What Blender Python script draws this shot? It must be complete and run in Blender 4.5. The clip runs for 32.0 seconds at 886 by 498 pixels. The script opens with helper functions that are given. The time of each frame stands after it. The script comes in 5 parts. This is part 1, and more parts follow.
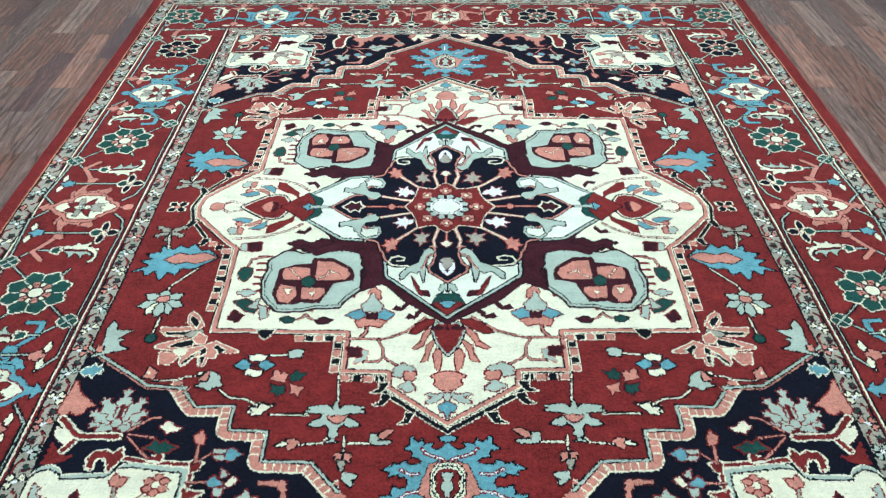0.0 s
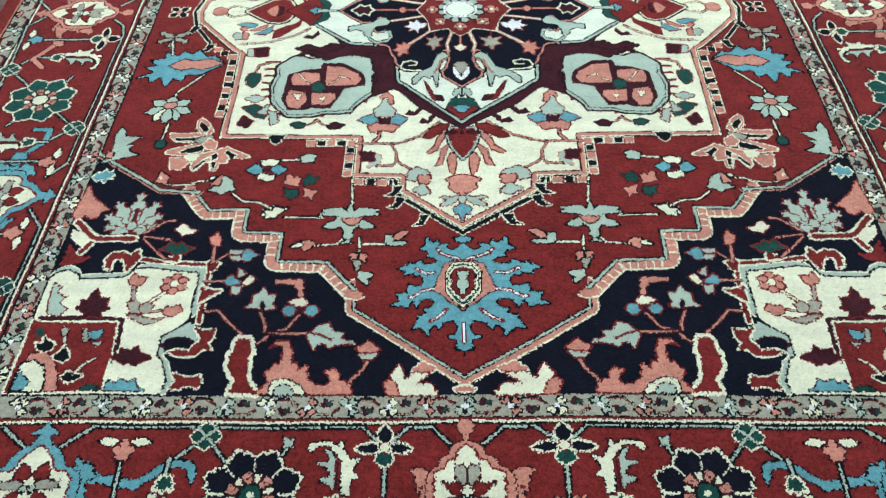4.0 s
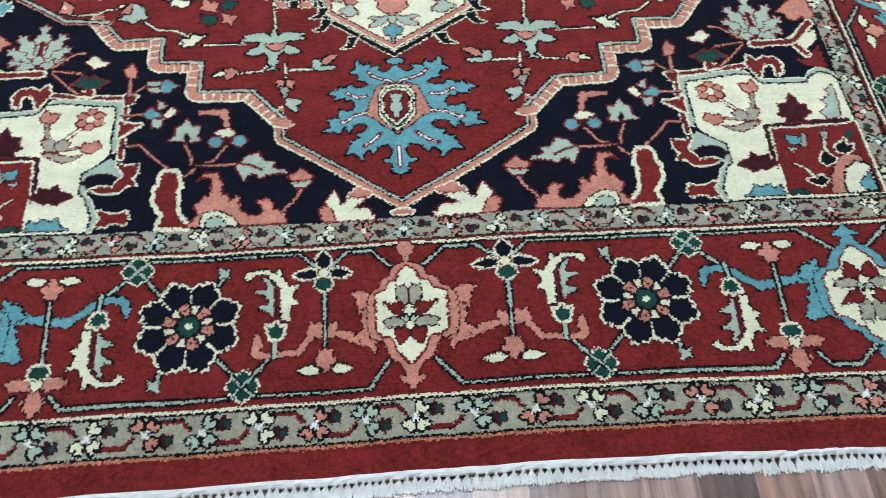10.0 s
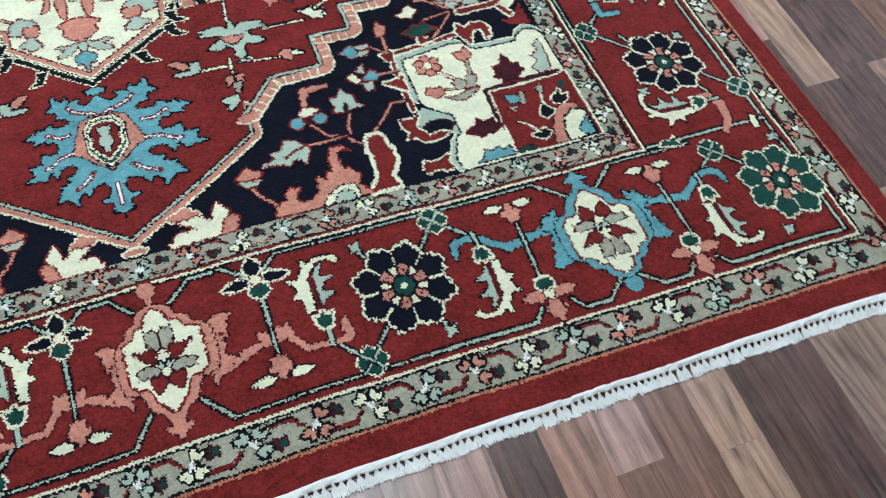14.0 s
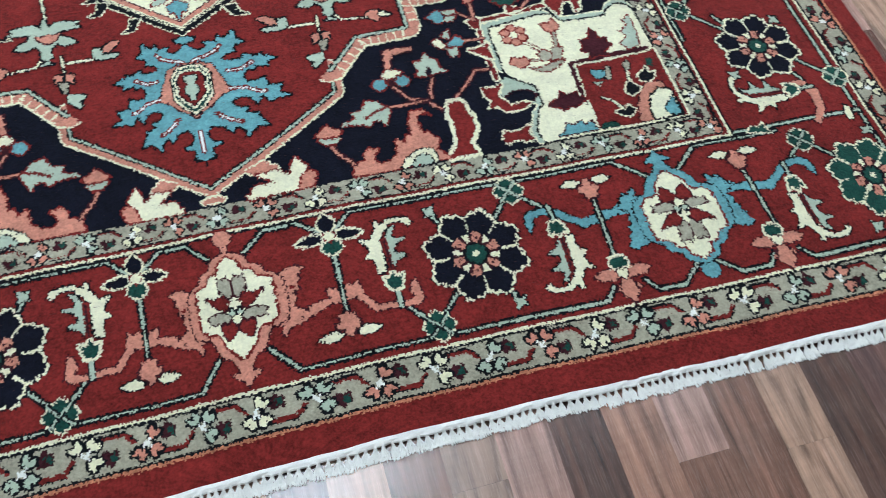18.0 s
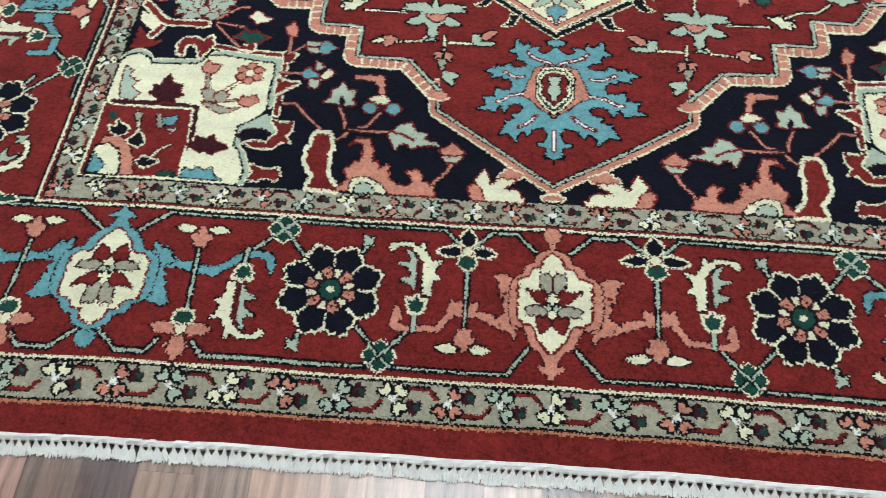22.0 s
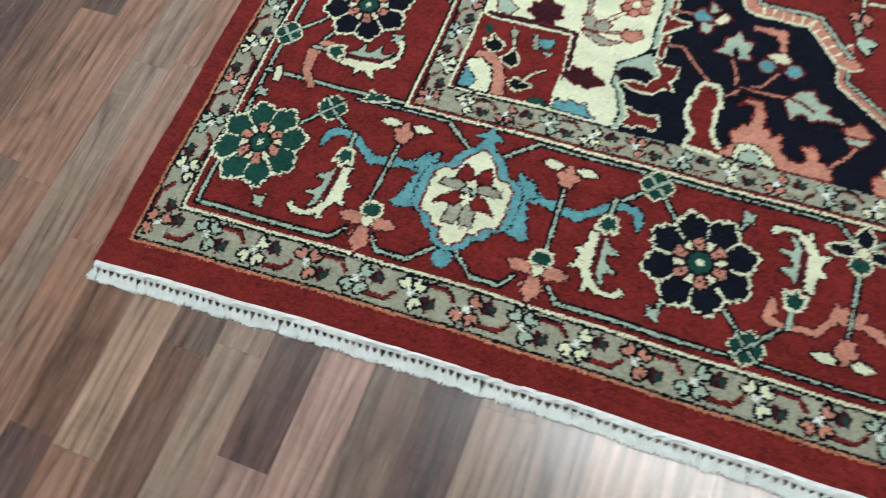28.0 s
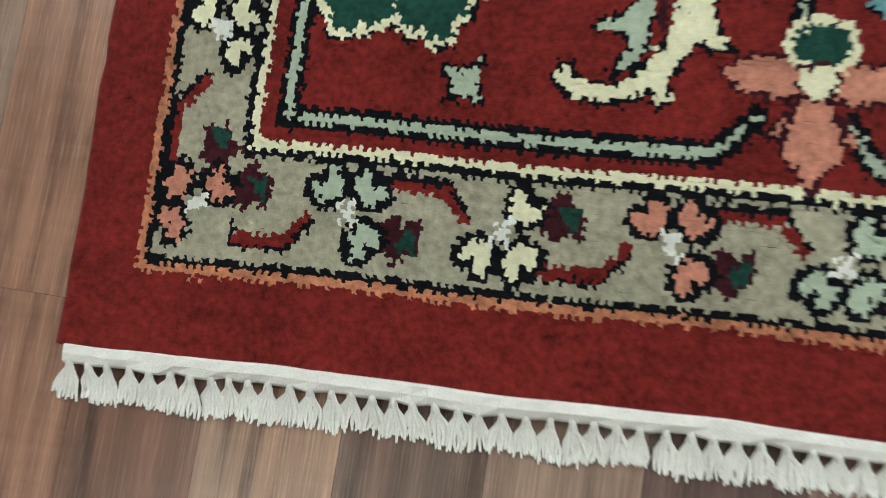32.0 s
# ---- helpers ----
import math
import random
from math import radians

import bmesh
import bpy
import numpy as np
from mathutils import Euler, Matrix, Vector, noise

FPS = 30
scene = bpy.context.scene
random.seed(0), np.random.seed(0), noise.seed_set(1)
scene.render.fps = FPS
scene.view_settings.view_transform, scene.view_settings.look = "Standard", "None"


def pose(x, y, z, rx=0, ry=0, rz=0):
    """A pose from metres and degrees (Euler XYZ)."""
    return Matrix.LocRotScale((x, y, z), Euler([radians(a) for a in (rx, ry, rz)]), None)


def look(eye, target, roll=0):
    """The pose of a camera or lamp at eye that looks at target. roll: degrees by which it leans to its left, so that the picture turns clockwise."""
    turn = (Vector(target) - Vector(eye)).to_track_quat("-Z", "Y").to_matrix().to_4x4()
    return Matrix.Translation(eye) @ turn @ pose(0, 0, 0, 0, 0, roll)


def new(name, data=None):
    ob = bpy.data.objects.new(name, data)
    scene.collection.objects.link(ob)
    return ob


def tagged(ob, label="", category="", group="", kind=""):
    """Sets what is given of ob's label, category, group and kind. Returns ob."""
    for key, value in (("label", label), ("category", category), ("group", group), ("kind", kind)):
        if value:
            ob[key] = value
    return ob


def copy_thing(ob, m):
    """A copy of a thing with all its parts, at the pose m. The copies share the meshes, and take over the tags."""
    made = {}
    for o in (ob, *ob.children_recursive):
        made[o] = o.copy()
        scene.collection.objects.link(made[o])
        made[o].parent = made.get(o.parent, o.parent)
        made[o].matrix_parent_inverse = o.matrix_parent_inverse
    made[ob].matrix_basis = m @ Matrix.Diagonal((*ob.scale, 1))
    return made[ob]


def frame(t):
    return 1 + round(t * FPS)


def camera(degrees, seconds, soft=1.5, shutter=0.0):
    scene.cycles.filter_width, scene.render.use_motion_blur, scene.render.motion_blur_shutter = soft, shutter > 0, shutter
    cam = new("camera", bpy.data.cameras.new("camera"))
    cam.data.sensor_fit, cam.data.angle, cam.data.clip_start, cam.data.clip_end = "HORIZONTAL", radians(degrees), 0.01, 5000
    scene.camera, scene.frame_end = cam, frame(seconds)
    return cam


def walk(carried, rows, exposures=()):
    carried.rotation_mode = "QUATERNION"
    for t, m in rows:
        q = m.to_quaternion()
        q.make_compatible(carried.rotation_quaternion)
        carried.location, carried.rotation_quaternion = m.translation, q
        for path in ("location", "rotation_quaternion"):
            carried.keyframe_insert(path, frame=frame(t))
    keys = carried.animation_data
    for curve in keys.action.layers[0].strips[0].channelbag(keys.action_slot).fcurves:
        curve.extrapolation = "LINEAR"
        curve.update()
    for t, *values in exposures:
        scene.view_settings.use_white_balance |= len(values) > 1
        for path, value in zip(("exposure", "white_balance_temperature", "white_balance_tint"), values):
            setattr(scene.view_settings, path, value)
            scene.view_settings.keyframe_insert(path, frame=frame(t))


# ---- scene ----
cam = camera(54.9, 32.0, soft=0.6, shutter=0.5)
PATH = [
    (0, (-0.01, -0.334, 1.461), (-0.01, 1.26, 0.253), -0.1),
    (1, (-0.009, -0.338, 1.44), (-0.019, 1.191, 0.15), -0.4),
    (2, (-0.014, -0.343, 1.419), (-0.041, 1.12, 0.055), -0.8),
    (3, (-0.012, -0.348, 1.396), (-0.048, 1.049, -0.035), -1.2),
    (3.5, (-0.015, -0.351, 1.388), (-0.045, 1.013, -0.074), -1.1),
    (5.5, (-0.018, -0.365, 1.346), (-0.065, 0.862, -0.233), -2.6),
    (6, (-0.019, -0.358, 1.339), (-0.075, 0.825, -0.272), -2.9),
    (7, (-0.021, -0.37, 1.325), (-0.077, 0.756, -0.327), -2.9),
    (8, (-0.022, -0.378, 1.312), (-0.084, 0.694, -0.376), -3.4),
    (9, (-0.022, -0.386, 1.301), (-0.052, 0.67, -0.397), -2.3),
    (10, (0.001, -0.379, 1.301), (0.088, 0.681, -0.392), 0.8),
    (11, (0.039, -0.363, 1.295), (0.255, 0.694, -0.39), 2.9),
    (12, (0.06, -0.351, 1.291), (0.408, 0.672, -0.392), 5.7),
    (13, (0.078, -0.348, 1.292), (0.531, 0.626, -0.395), 8.2),
    (14, (0.099, -0.343, 1.292), (0.632, 0.576, -0.403), 9.7),
    (14.5, (0.108, -0.346, 1.288), (0.68, 0.541, -0.411), 10.7),
    (16.5, (0.107, -0.361, 1.264), (0.708, 0.515, -0.43), 11.8),
    (17, (0.097, -0.351, 1.268), (0.638, 0.543, -0.437), 10.8),
    (18, (0.07, -0.348, 1.268), (0.466, 0.579, -0.46), 8.0),
    (19, (0.038, -0.349, 1.269), (0.291, 0.609, -0.468), 5.2),
    (20, (-0.006, -0.36, 1.275), (0.13, 0.628, -0.459), 3.3),
    (21, (-0.053, -0.357, 1.275), (-0.047, 0.653, -0.451), 0.2),
    (22, (-0.106, -0.362, 1.273), (-0.219, 0.665, -0.439), -1.9),
    (23, (-0.143, -0.368, 1.27), (-0.353, 0.652, -0.437), -3.9),
    (24, (-0.18, -0.38, 1.274), (-0.476, 0.622, -0.432), -4.9),
    (24.5, (-0.198, -0.391, 1.271), (-0.554, 0.608, -0.425), -6.1),
    (26.5, (-0.24, -0.401, 1.28), (-0.723, 0.532, -0.422), -8.9),
    (27, (-0.262, -0.389, 1.28), (-0.776, 0.519, -0.426), -10.3),
    (27.5, (-0.331, -0.368, 1.267), (-0.833, 0.468, -0.48), -10.7),
    (28, (-0.414, -0.312, 1.255), (-0.923, 0.425, -0.533), -15.0),
    (28.5, (-0.541, -0.188, 1.196), (-1.1, 0.336, -0.651), -30.6),
    (29, (-0.667, -0.096, 1.108), (-1.206, 0.293, -0.778), -41.0),
    (29.5, (-0.8126, -0.0468, 1.0262), (-1.1981, 0.2929, -0.9072), -41.38),
    (30, (-0.9291, 0.0004, 0.9544), (-1.2126, 0.2901, -1.0038), -42.26),
    (30.5, (-0.9592, 0.0088, 0.8127), (-1.2171, 0.2077, -1.1605), -48.87),
    (31, (-0.9813, 0.01, 0.6856), (-1.2093, 0.1945, -1.2926), -46.95),
    (31.5, (-1.0044, 0.0348, 0.6033), (-1.2698, 0.206, -1.3716), -51.65),
    (32, (-1.0285, 0.0377, 0.493), (-1.3594, 0.251, -1.4684), -48.74),
]
walk(cam, [(t, look(eye, target, roll)) for t, eye, target, roll in PATH],
     [(0, -0.07, 5850, 8), (3, -0.17, 5950, 8), (6, -0.2, 6200, 8), (9, -0.22, 6100, 10), (11, -0.18, 6050, 12), (13, -0.15, 6000, 9), (19, -0.15, 6200, 11),
      (23, -0.25, 6700, 11), (27, -0.3, 6550, 8), (28, -0.22, 6450, 5), (29, 0.02, 6450, 4), (30, 0.03, 6500, 3), (31, -0.12, 6750, 4), (32, -0.4, 7200, 8)])

# ---- light and room ----
world = bpy.data.worlds.new("world")
world.use_nodes = True
world.node_tree.nodes["Background"].inputs[0].default_value = (0.75, 0.82, 0.9, 1)
world.node_tree.nodes["Background"].inputs[1].default_value = 0.15
CEIL = 2.75
FLOOR = -0.012


# ---- materials ----
class Nodes:
    """A short way to write a node material."""

    def __init__(self, name):
        self.mat = bpy.data.materials.new(name)
        self.mat.use_nodes = True
        self.tree = self.mat.node_tree
        self.bsdf = self.tree.nodes["Principled BSDF"]

    def add(self, kind, **values):
        n = self.tree.nodes.new(kind)
        for k, v in values.items():
            if k in n.inputs:
                n.inputs[k].default_value = v
        return n

    def link(self, a, b):
        self.tree.links.new(a, b)

    def ramp(self, fac, stops):
        n = self.tree.nodes.new("ShaderNodeValToRGB")
        while len(n.color_ramp.elements) < len(stops):
            n.color_ramp.elements.new(0.5)
        for e, (p, c) in zip(n.color_ramp.elements, stops):
            e.position, e.color = p, (*c, 1)
        self.link(fac, n.inputs[0])
        return n.outputs[0]

    def math(self, op, a, b=0.0):
        n = self.tree.nodes.new("ShaderNodeMath")
        n.operation = op
        for i, v in enumerate((a, b)):
            if isinstance(v, (int, float)):
                n.inputs[i].default_value = v
            else:
                self.link(v, n.inputs[i])
        return n.outputs[0]

    def mix(self, fac, a, b, blend="MIX"):
        n = self.tree.nodes.new("ShaderNodeMix")
        n.data_type, n.blend_type = "RGBA", blend
        for i, v in ((0, fac), (6, a), (7, b)):
            if isinstance(v, (int, float)):
                n.inputs[i].default_value = v
            elif isinstance(v, tuple):
                n.inputs[i].default_value = (*v, 1)
            else:
                self.link(v, n.inputs[i])
        return n.outputs[2]

    def place(self, scale, offset=None):
        """World position, scaled, as a vector."""
        g = self.tree.nodes.new("ShaderNodeNewGeometry")
        m = self.tree.nodes.new("ShaderNodeMapping")
        m.inputs["Scale"].default_value = scale
        self.link(g.outputs["Position"], m.inputs["Vector"])
        if offset is not None:
            self.link(offset, m.inputs["Location"])
        return m.outputs[0]

    def noise(self, vec, scale, detail=2.0, rough=0.5):
        n = self.add("ShaderNodeTexNoise", Scale=scale, Detail=detail, Roughness=rough)
        self.link(vec, n.inputs["Vector"])
        return n.outputs[0]

    def bump(self, height, strength, distance):
        n = self.add("ShaderNodeBump", Strength=strength, Distance=distance)
        self.link(height, n.inputs["Height"])
        self.link(n.outputs[0], self.bsdf.inputs["Normal"])


def wool(name, colour, streak=0.16, sheen=0.32, rough=1.0):
    """Cut wool pile: abrash in bands across the rug, single knots, fine fibre."""
    k = Nodes(name)
    flat = k.place((1, 1, 0))
    bands = k.noise(k.place((0.6, 9, 0)), 3.0, 3.0)
    knots = k.noise(flat, 230.0, 1.0)
    fibre = k.noise(flat, 1100.0, 2.0, 0.7)
    patch = k.noise(flat, 26.0, 4.0, 0.62)
    tuft = k.noise(flat, 110.0, 3.0, 0.6)
    nap = k.noise(flat, 7.0, 3.0, 0.6)
    lum = 1.0
    for part_noise, share in ((bands, streak * 2.2), (knots, 1.1 * rough), (fibre, 1.0 * rough), (patch, 1.2 * rough), (tuft, 1.5 * rough), (nap, 0.8 * rough)):
        lum = k.math("ADD", lum, k.math("MULTIPLY", k.math("SUBTRACT", part_noise, 0.5), share))
    k.link(k.mix(1.0, colour, lum, "MULTIPLY"), k.bsdf.inputs["Base Color"])
    k.bsdf.inputs["Roughness"].default_value = 0.85
    k.bsdf.inputs["Specular IOR Level"].default_value = 0.1
    k.bsdf.inputs["Sheen Weight"].default_value = 0.04 if colour[1] > 0.5 else sheen if colour[1] > 0.015 else 0.03
    k.bsdf.inputs["Sheen Roughness"].default_value = 0.45
    k.bsdf.inputs["Sheen Tint"].default_value = (*(0.25 + 0.75 * v / max(colour) for v in colour), 1)
    k.bump(k.math("ADD", k.math("MULTIPLY", knots, 0.7), k.math("ADD", k.math("MULTIPLY", fibre, 0.5), patch)), 0.65, 0.0022)
    return k.mat


PALETTE = dict(
    red=(0.168, 0.0170, 0.0142),
    navy=(0.0046, 0.0053, 0.011),
    cream=(0.80, 0.785, 0.545),
    grey=(0.37, 0.352, 0.258),
    salmon=(0.58, 0.243, 0.168),
    blue=(0.135, 0.340, 0.362),
    green=(0.010, 0.052, 0.039),
    mint=(0.43, 0.52, 0.40),
    maroon=(0.046, 0.010, 0.014),
    black=(0.005, 0.006, 0.008),
    white=(0.80, 0.82, 0.76),
    orange=(0.50, 0.20, 0.11),
    pale=(0.76, 0.80, 0.62),
)
COLOURS = list(PALETTE)
WOOL = {n: wool("wool_" + n, c, rough=0.25 if c[1] > 0.5 else 0.6 if c[1] > 0.2 else 1.0) for n, c in PALETTE.items()}


TONES = dict(orange=(0.36, 0.186, 0.124), tan=(0.48, 0.300, 0.205), pink=(0.44, 0.262, 0.208), sand=(0.34, 0.228, 0.168),
             grey=(0.19, 0.128, 0.098), brown=(0.21, 0.108, 0.074), dark=(0.092, 0.047, 0.035), plum=(0.110, 0.064, 0.060))


def laminate(name, single):
    """Staves of printed walnut: each its own tone, long grain, a satin coat."""
    k = Nodes(name)
    info = k.tree.nodes.new("ShaderNodeObjectInfo")
    island = k.tree.nodes.new("ShaderNodeNewGeometry").outputs["Random Per Island"]
    own = k.math("FRACT", k.math("ADD", k.math("MULTIPLY", info.outputs["Random"], 7.31), k.math("MULTIPLY", island, 5.17)))
    shift = k.tree.nodes.new("ShaderNodeCombineXYZ")
    k.link(k.math("MULTIPLY", own, 37.0), shift.inputs[0])
    k.link(k.math("MULTIPLY", own, 91.0), shift.inputs[1])
    tone = info.outputs["Color"] if single else k.ramp(own, [(i / 8, TONES[c]) for i, c in enumerate(("brown", "grey", "sand", "brown", "plum", "grey", "orange", "brown"))])
    for node in k.tree.nodes:
        if node.type == "VALTORGB":
            node.color_ramp.interpolation = "CONSTANT"
    grain = k.noise(k.place((24, 1.1, 1), shift.outputs[0]), 6.0, 6.0, 0.65)
    fine = k.noise(k.place((150, 4, 1), shift.outputs[0]), 5.0, 4.0, 0.7)
    wave = k.add("ShaderNodeTexWave", Scale=1.3, Distortion=14.0, Detail=4.0)
    wave.inputs["Detail Scale"].default_value = 0.8
    k.link(k.place((9, 0.8, 1), shift.outputs[0]), wave.inputs["Vector"])
    blotch = k.noise(k.place((5, 2.2, 1), shift.outputs[0]), 3.0, 3.0)
    # the figure of flat-sawn boards: rings cut into long arches, and cross flecks
    warp = k.noise(k.place((8, 0.9, 1), shift.outputs[0]), 1.0, 1.5)
    rings = k.math("ADD", 0.5, k.math("MULTIPLY", k.math("SINE", k.math("MULTIPLY", warp, 85.0)), 0.5))
    rings = k.math("MULTIPLY", k.math("POWER", rings, 3.0), -1.0)
    where = k.noise(k.place((4, 2.5, 1), shift.outputs[0]), 2.0, 1.0)
    rings = k.math("MULTIPLY", rings, k.math("MULTIPLY", where, 0.55))
    cross = k.noise(k.place((7, 75, 1), shift.outputs[0]), 1.6, 3.0, 0.6)
    flecks = k.math("MULTIPLY", k.math("SUBTRACT", cross, 0.5), k.math("MULTIPLY", k.noise(k.place((9, 6, 1), shift.outputs[0]), 1.0, 2.0), 0.6))
    lum = k.math("ADD", -0.03, k.math("MULTIPLY", grain, 0.95))
    lum = k.math("ADD", lum, k.math("MULTIPLY", fine, 0.85))
    lum = k.math("ADD", lum, k.math("MULTIPLY", wave.outputs[1], 0.3))
    lum = k.math("ADD", lum, k.math("MULTIPLY", k.math("SUBTRACT", blotch, 0.5), 0.7))
    lum = k.math("ADD", lum, k.math("ADD", rings, flecks))
    # within one stave the wood runs from rust to grey in long streaks
    rust = k.noise(k.place((16, 1.3, 1), shift.outputs[0]), 1.0, 4.0, 0.6)
    ash = k.noise(k.place((6, 3.0, 1), shift.outputs[0]), 1.2, 3.0, 0.6)
    wood = k.mix(k.ramp(rust, [(0.42, (0, 0, 0)), (0.72, (0.4, 0.4, 0.4))]), tone, (0.28, 0.130, 0.084))
    wood = k.mix(k.ramp(ash, [(0.48, (0, 0, 0)), (0.75, (0.42, 0.42, 0.42))]), wood, (0.21, 0.165, 0.140))
    k.link(k.mix(1.0, wood, lum, "MULTIPLY"), k.bsdf.inputs["Base Color"])
    k.link(k.math("ADD", 0.16, k.math("MULTIPLY", fine, 0.2)), k.bsdf.inputs["Roughness"])
    k.bsdf.inputs["Specular IOR Level"].default_value = 0.5
    k.bsdf.inputs["Coat Weight"].default_value = 1.0
    k.bsdf.inputs["Coat IOR"].default_value = 1.6
    k.bsdf.inputs["Coat Roughness"].default_value = 0.26
    k.bump(k.math("ADD", fine, grain), 0.12, 0.0015)
    return k.mat


def paint(name, colour, rough=0.8, amount=0.08):
    k = Nodes(name)
    n = k.noise(k.place((1, 1, 1)), 3.0, 5.0)
    lum = k.math("ADD", 1 - amount / 2, k.math("MULTIPLY", n, amount))
    k.link(k.mix(1.0, colour, lum, "MULTIPLY"), k.bsdf.inputs["Base Color"])
    k.bsdf.inputs["Roughness"].default_value = rough
    k.bump(k.noise(k.place((1, 1, 1)), 90.0, 3.0), 0.1, 0.001)
    return k.mat


def cotton():
    k = Nodes("fringe_cotton")
    n = k.noise(k.place((1, 1, 1)), 60.0, 3.0)
    f = k.noise(k.place((1, 1, 1)), 900.0, 2.0)
    lum = k.math("ADD", 0.70, k.math("ADD", k.math("MULTIPLY", n, 0.35), k.math("MULTIPLY", f, 0.35)))
    k.link(k.mix(1.0, (0.82, 0.82, 0.765), lum, "MULTIPLY"), k.bsdf.inputs["Base Color"])
    k.bsdf.inputs["Roughness"].default_value = 0.9
    k.bump(f, 0.5, 0.001)
    return k.mat


def glow(name, colour, strength):
    k = Nodes(name)
    k.bsdf.inputs["Emission Color"].default_value = (*colour, 1)
    k.bsdf.inputs["Emission Strength"].default_value = strength
    return k.mat


LAMINATE, LAMINATE_FIELD, COTTON = laminate("laminate", True), laminate("laminate_field", False), cotton()
WALL = paint("ceiling_paint", (0.72, 0.72, 0.70))
# for the unseen walls; darkish, so the floor mirrors less of them
TAUPE = paint("wall_paint", (0.36, 0.33, 0.30))
GROOVE = paint("groove", (0.035, 0.022, 0.016), 0.6)
METAL = paint("white_metal", (0.8, 0.8, 0.8), 0.4)
DIFFUSER = glow("diffuser", (0.86, 0.95, 1.0), 11.0)
BACKING = paint("rug_backing", (0.10, 0.035, 0.030), 0.95)


# ---- building ----
def mesh_of(name, verts, faces, mats, index=None):
    me = bpy.data.meshes.new(name)
    me.from_pydata(verts, [], faces)
    for m in mats:
        me.materials.append(m)
    if index is not None:
        me.polygons.foreach_set("material_index", index)
    me.update()
    return me


def box_mesh(name, x0, x1, y0, y1, z0, z1, mat, bevel=0.0):
    bm = bmesh.new()
    bmesh.ops.create_cube(bm, size=1)
    for v in bm.verts:
        v.co = Vector(((x0 + x1) / 2 + v.co.x * (x1 - x0), (y0 + y1) / 2 + v.co.y * (y1 - y0), (z0 + z1) / 2 + v.co.z * (z1 - z0)))
    if bevel:
        bmesh.ops.bevel(bm, geom=bm.edges[:], offset=bevel, segments=1, affect="EDGES")
    me = bpy.data.meshes.new(name)
    bm.to_mesh(me)
    bm.free()
    me.materials.append(mat)
    return me


def child(name, me, parent, label=""):
    ob = new(name, me)
    ob.parent = parent
    return tagged(ob, label)


X0, X1, Y0, Y1 = -3.6, 3.6, -2.6, 5.2
# ceiling and walls are never in view; added to enclose and bounce the light
tagged(new("ceiling", box_mesh("ceiling", X0 - 0.1, X1 + 0.1, Y0 - 0.1, Y1 + 0.1, CEIL, CEIL + 0.1, WALL)), "unseen flat white painted ceiling, added to close the showroom", "ceiling", kind="structure")
for name, b in (("wall_north", (X0, X1, Y1, Y1 + 0.1)), ("wall_south", (X0, X1, Y0 - 0.1, Y0)), ("wall_west", (X0 - 0.1, X0, Y0 - 0.1, Y1 + 0.1)), ("wall_east", (X1, X1 + 0.1, Y0 - 0.1, Y1 + 0.1))):
    tagged(new(name, box_mesh(name, *b, FLOOR - 0.05, CEIL, TAUPE)), "unseen plain taupe painted wall, added to close the showroom", "wall", kind="structure")


# ceiling panels, all out of view: a frame and a diffuser each
def ceiling_light(x, y, w, d, watts):
    root = tagged(new("ceiling_light"), "unseen white framed cool fluorescent ceiling panel, switched on", "light", group="ceiling panels")
    root.location = (x, y, CEIL)
    for a in (((-w, w), (-d - 0.02, -d)), ((-w, w), (d, d + 0.02)), ((-w - 0.02, -w), (-d - 0.02, d + 0.02)), ((w, w + 0.02), (-d - 0.02, d + 0.02))):
        child("frame", box_mesh("frame", *a[0], *a[1], -0.035, 0, METAL), root)
    child("diffuser", box_mesh("diffuser", -w, w, -d, d, -0.028, -0.02, DIFFUSER), root, "glowing frosted diffuser")
    lamp_data = bpy.data.lights.new("tube", "AREA")
    lamp_data.shape, lamp_data.size, lamp_data.size_y = "RECTANGLE", 2 * w - 0.02, 2 * d - 0.02
    lamp_data.energy, lamp_data.color = watts, (0.84, 0.97, 1.09)
    tube_ob = new("tube", lamp_data)
    tube_ob.parent = root
    tube_ob.location = (0, 0, -0.031)
    return root


# this panel's place follows from its glare on the floor
ceiling_light(-0.16, 0.72, 0.62, 0.17, 12)
# these six are added, with no known source, to even out the brightness
lamp = ceiling_light(-2.0, 1.5, 0.6, 0.15, 29)
for lx, ly in ((2.0, 1.5), (-1.0, 3.2), (1.1, 3.2)):
    copy_thing(lamp, pose(lx, ly, CEIL))
ceiling_light(-2.0, -1.2, 0.6, 0.15, 6)
ceiling_light(2.0, -1.2, 0.6, 0.15, 6)


# ---- the rug's design ----
# One quarter is drawn on a grid of knots, then turned over both axes. X runs from the long axis outwards, Y from the near end inwards.
KNOT = 0.0024
HALF_W, END, MID = 1.357, 0.033, 1.807
NX, NY = round(HALF_W / KNOT), round((MID - END) / KNOT)
grid = np.zeros((NY, NX), np.uint8)
owner = np.zeros((NY, NX), np.int16)
OWNERS = []          # name, parent section, label
CX = (np.arange(NX) + 0.5) * KNOT
CY = END + (np.arange(NY) + 0.5) * KNOT
state = {"owner": 0, "m": (1, 0, 0, 0, 1, 0)}


def section(name, parent="", label=""):
    OWNERS.append((name, parent, label))
    state["owner"] = len(OWNERS) - 1


def at(cx=0, cy=0, turn=0, sx=1, sy=1):
    """Where the next motif lies: its centre, its turn in degrees and its size (millimetres in the motif's own drawing)."""
    c, s = math.cos(radians(turn)), math.sin(radians(turn))
    state["m"] = (c * sx / 1000, -s * sy / 1000, cx, s * sx / 1000, c * sy / 1000, cy)


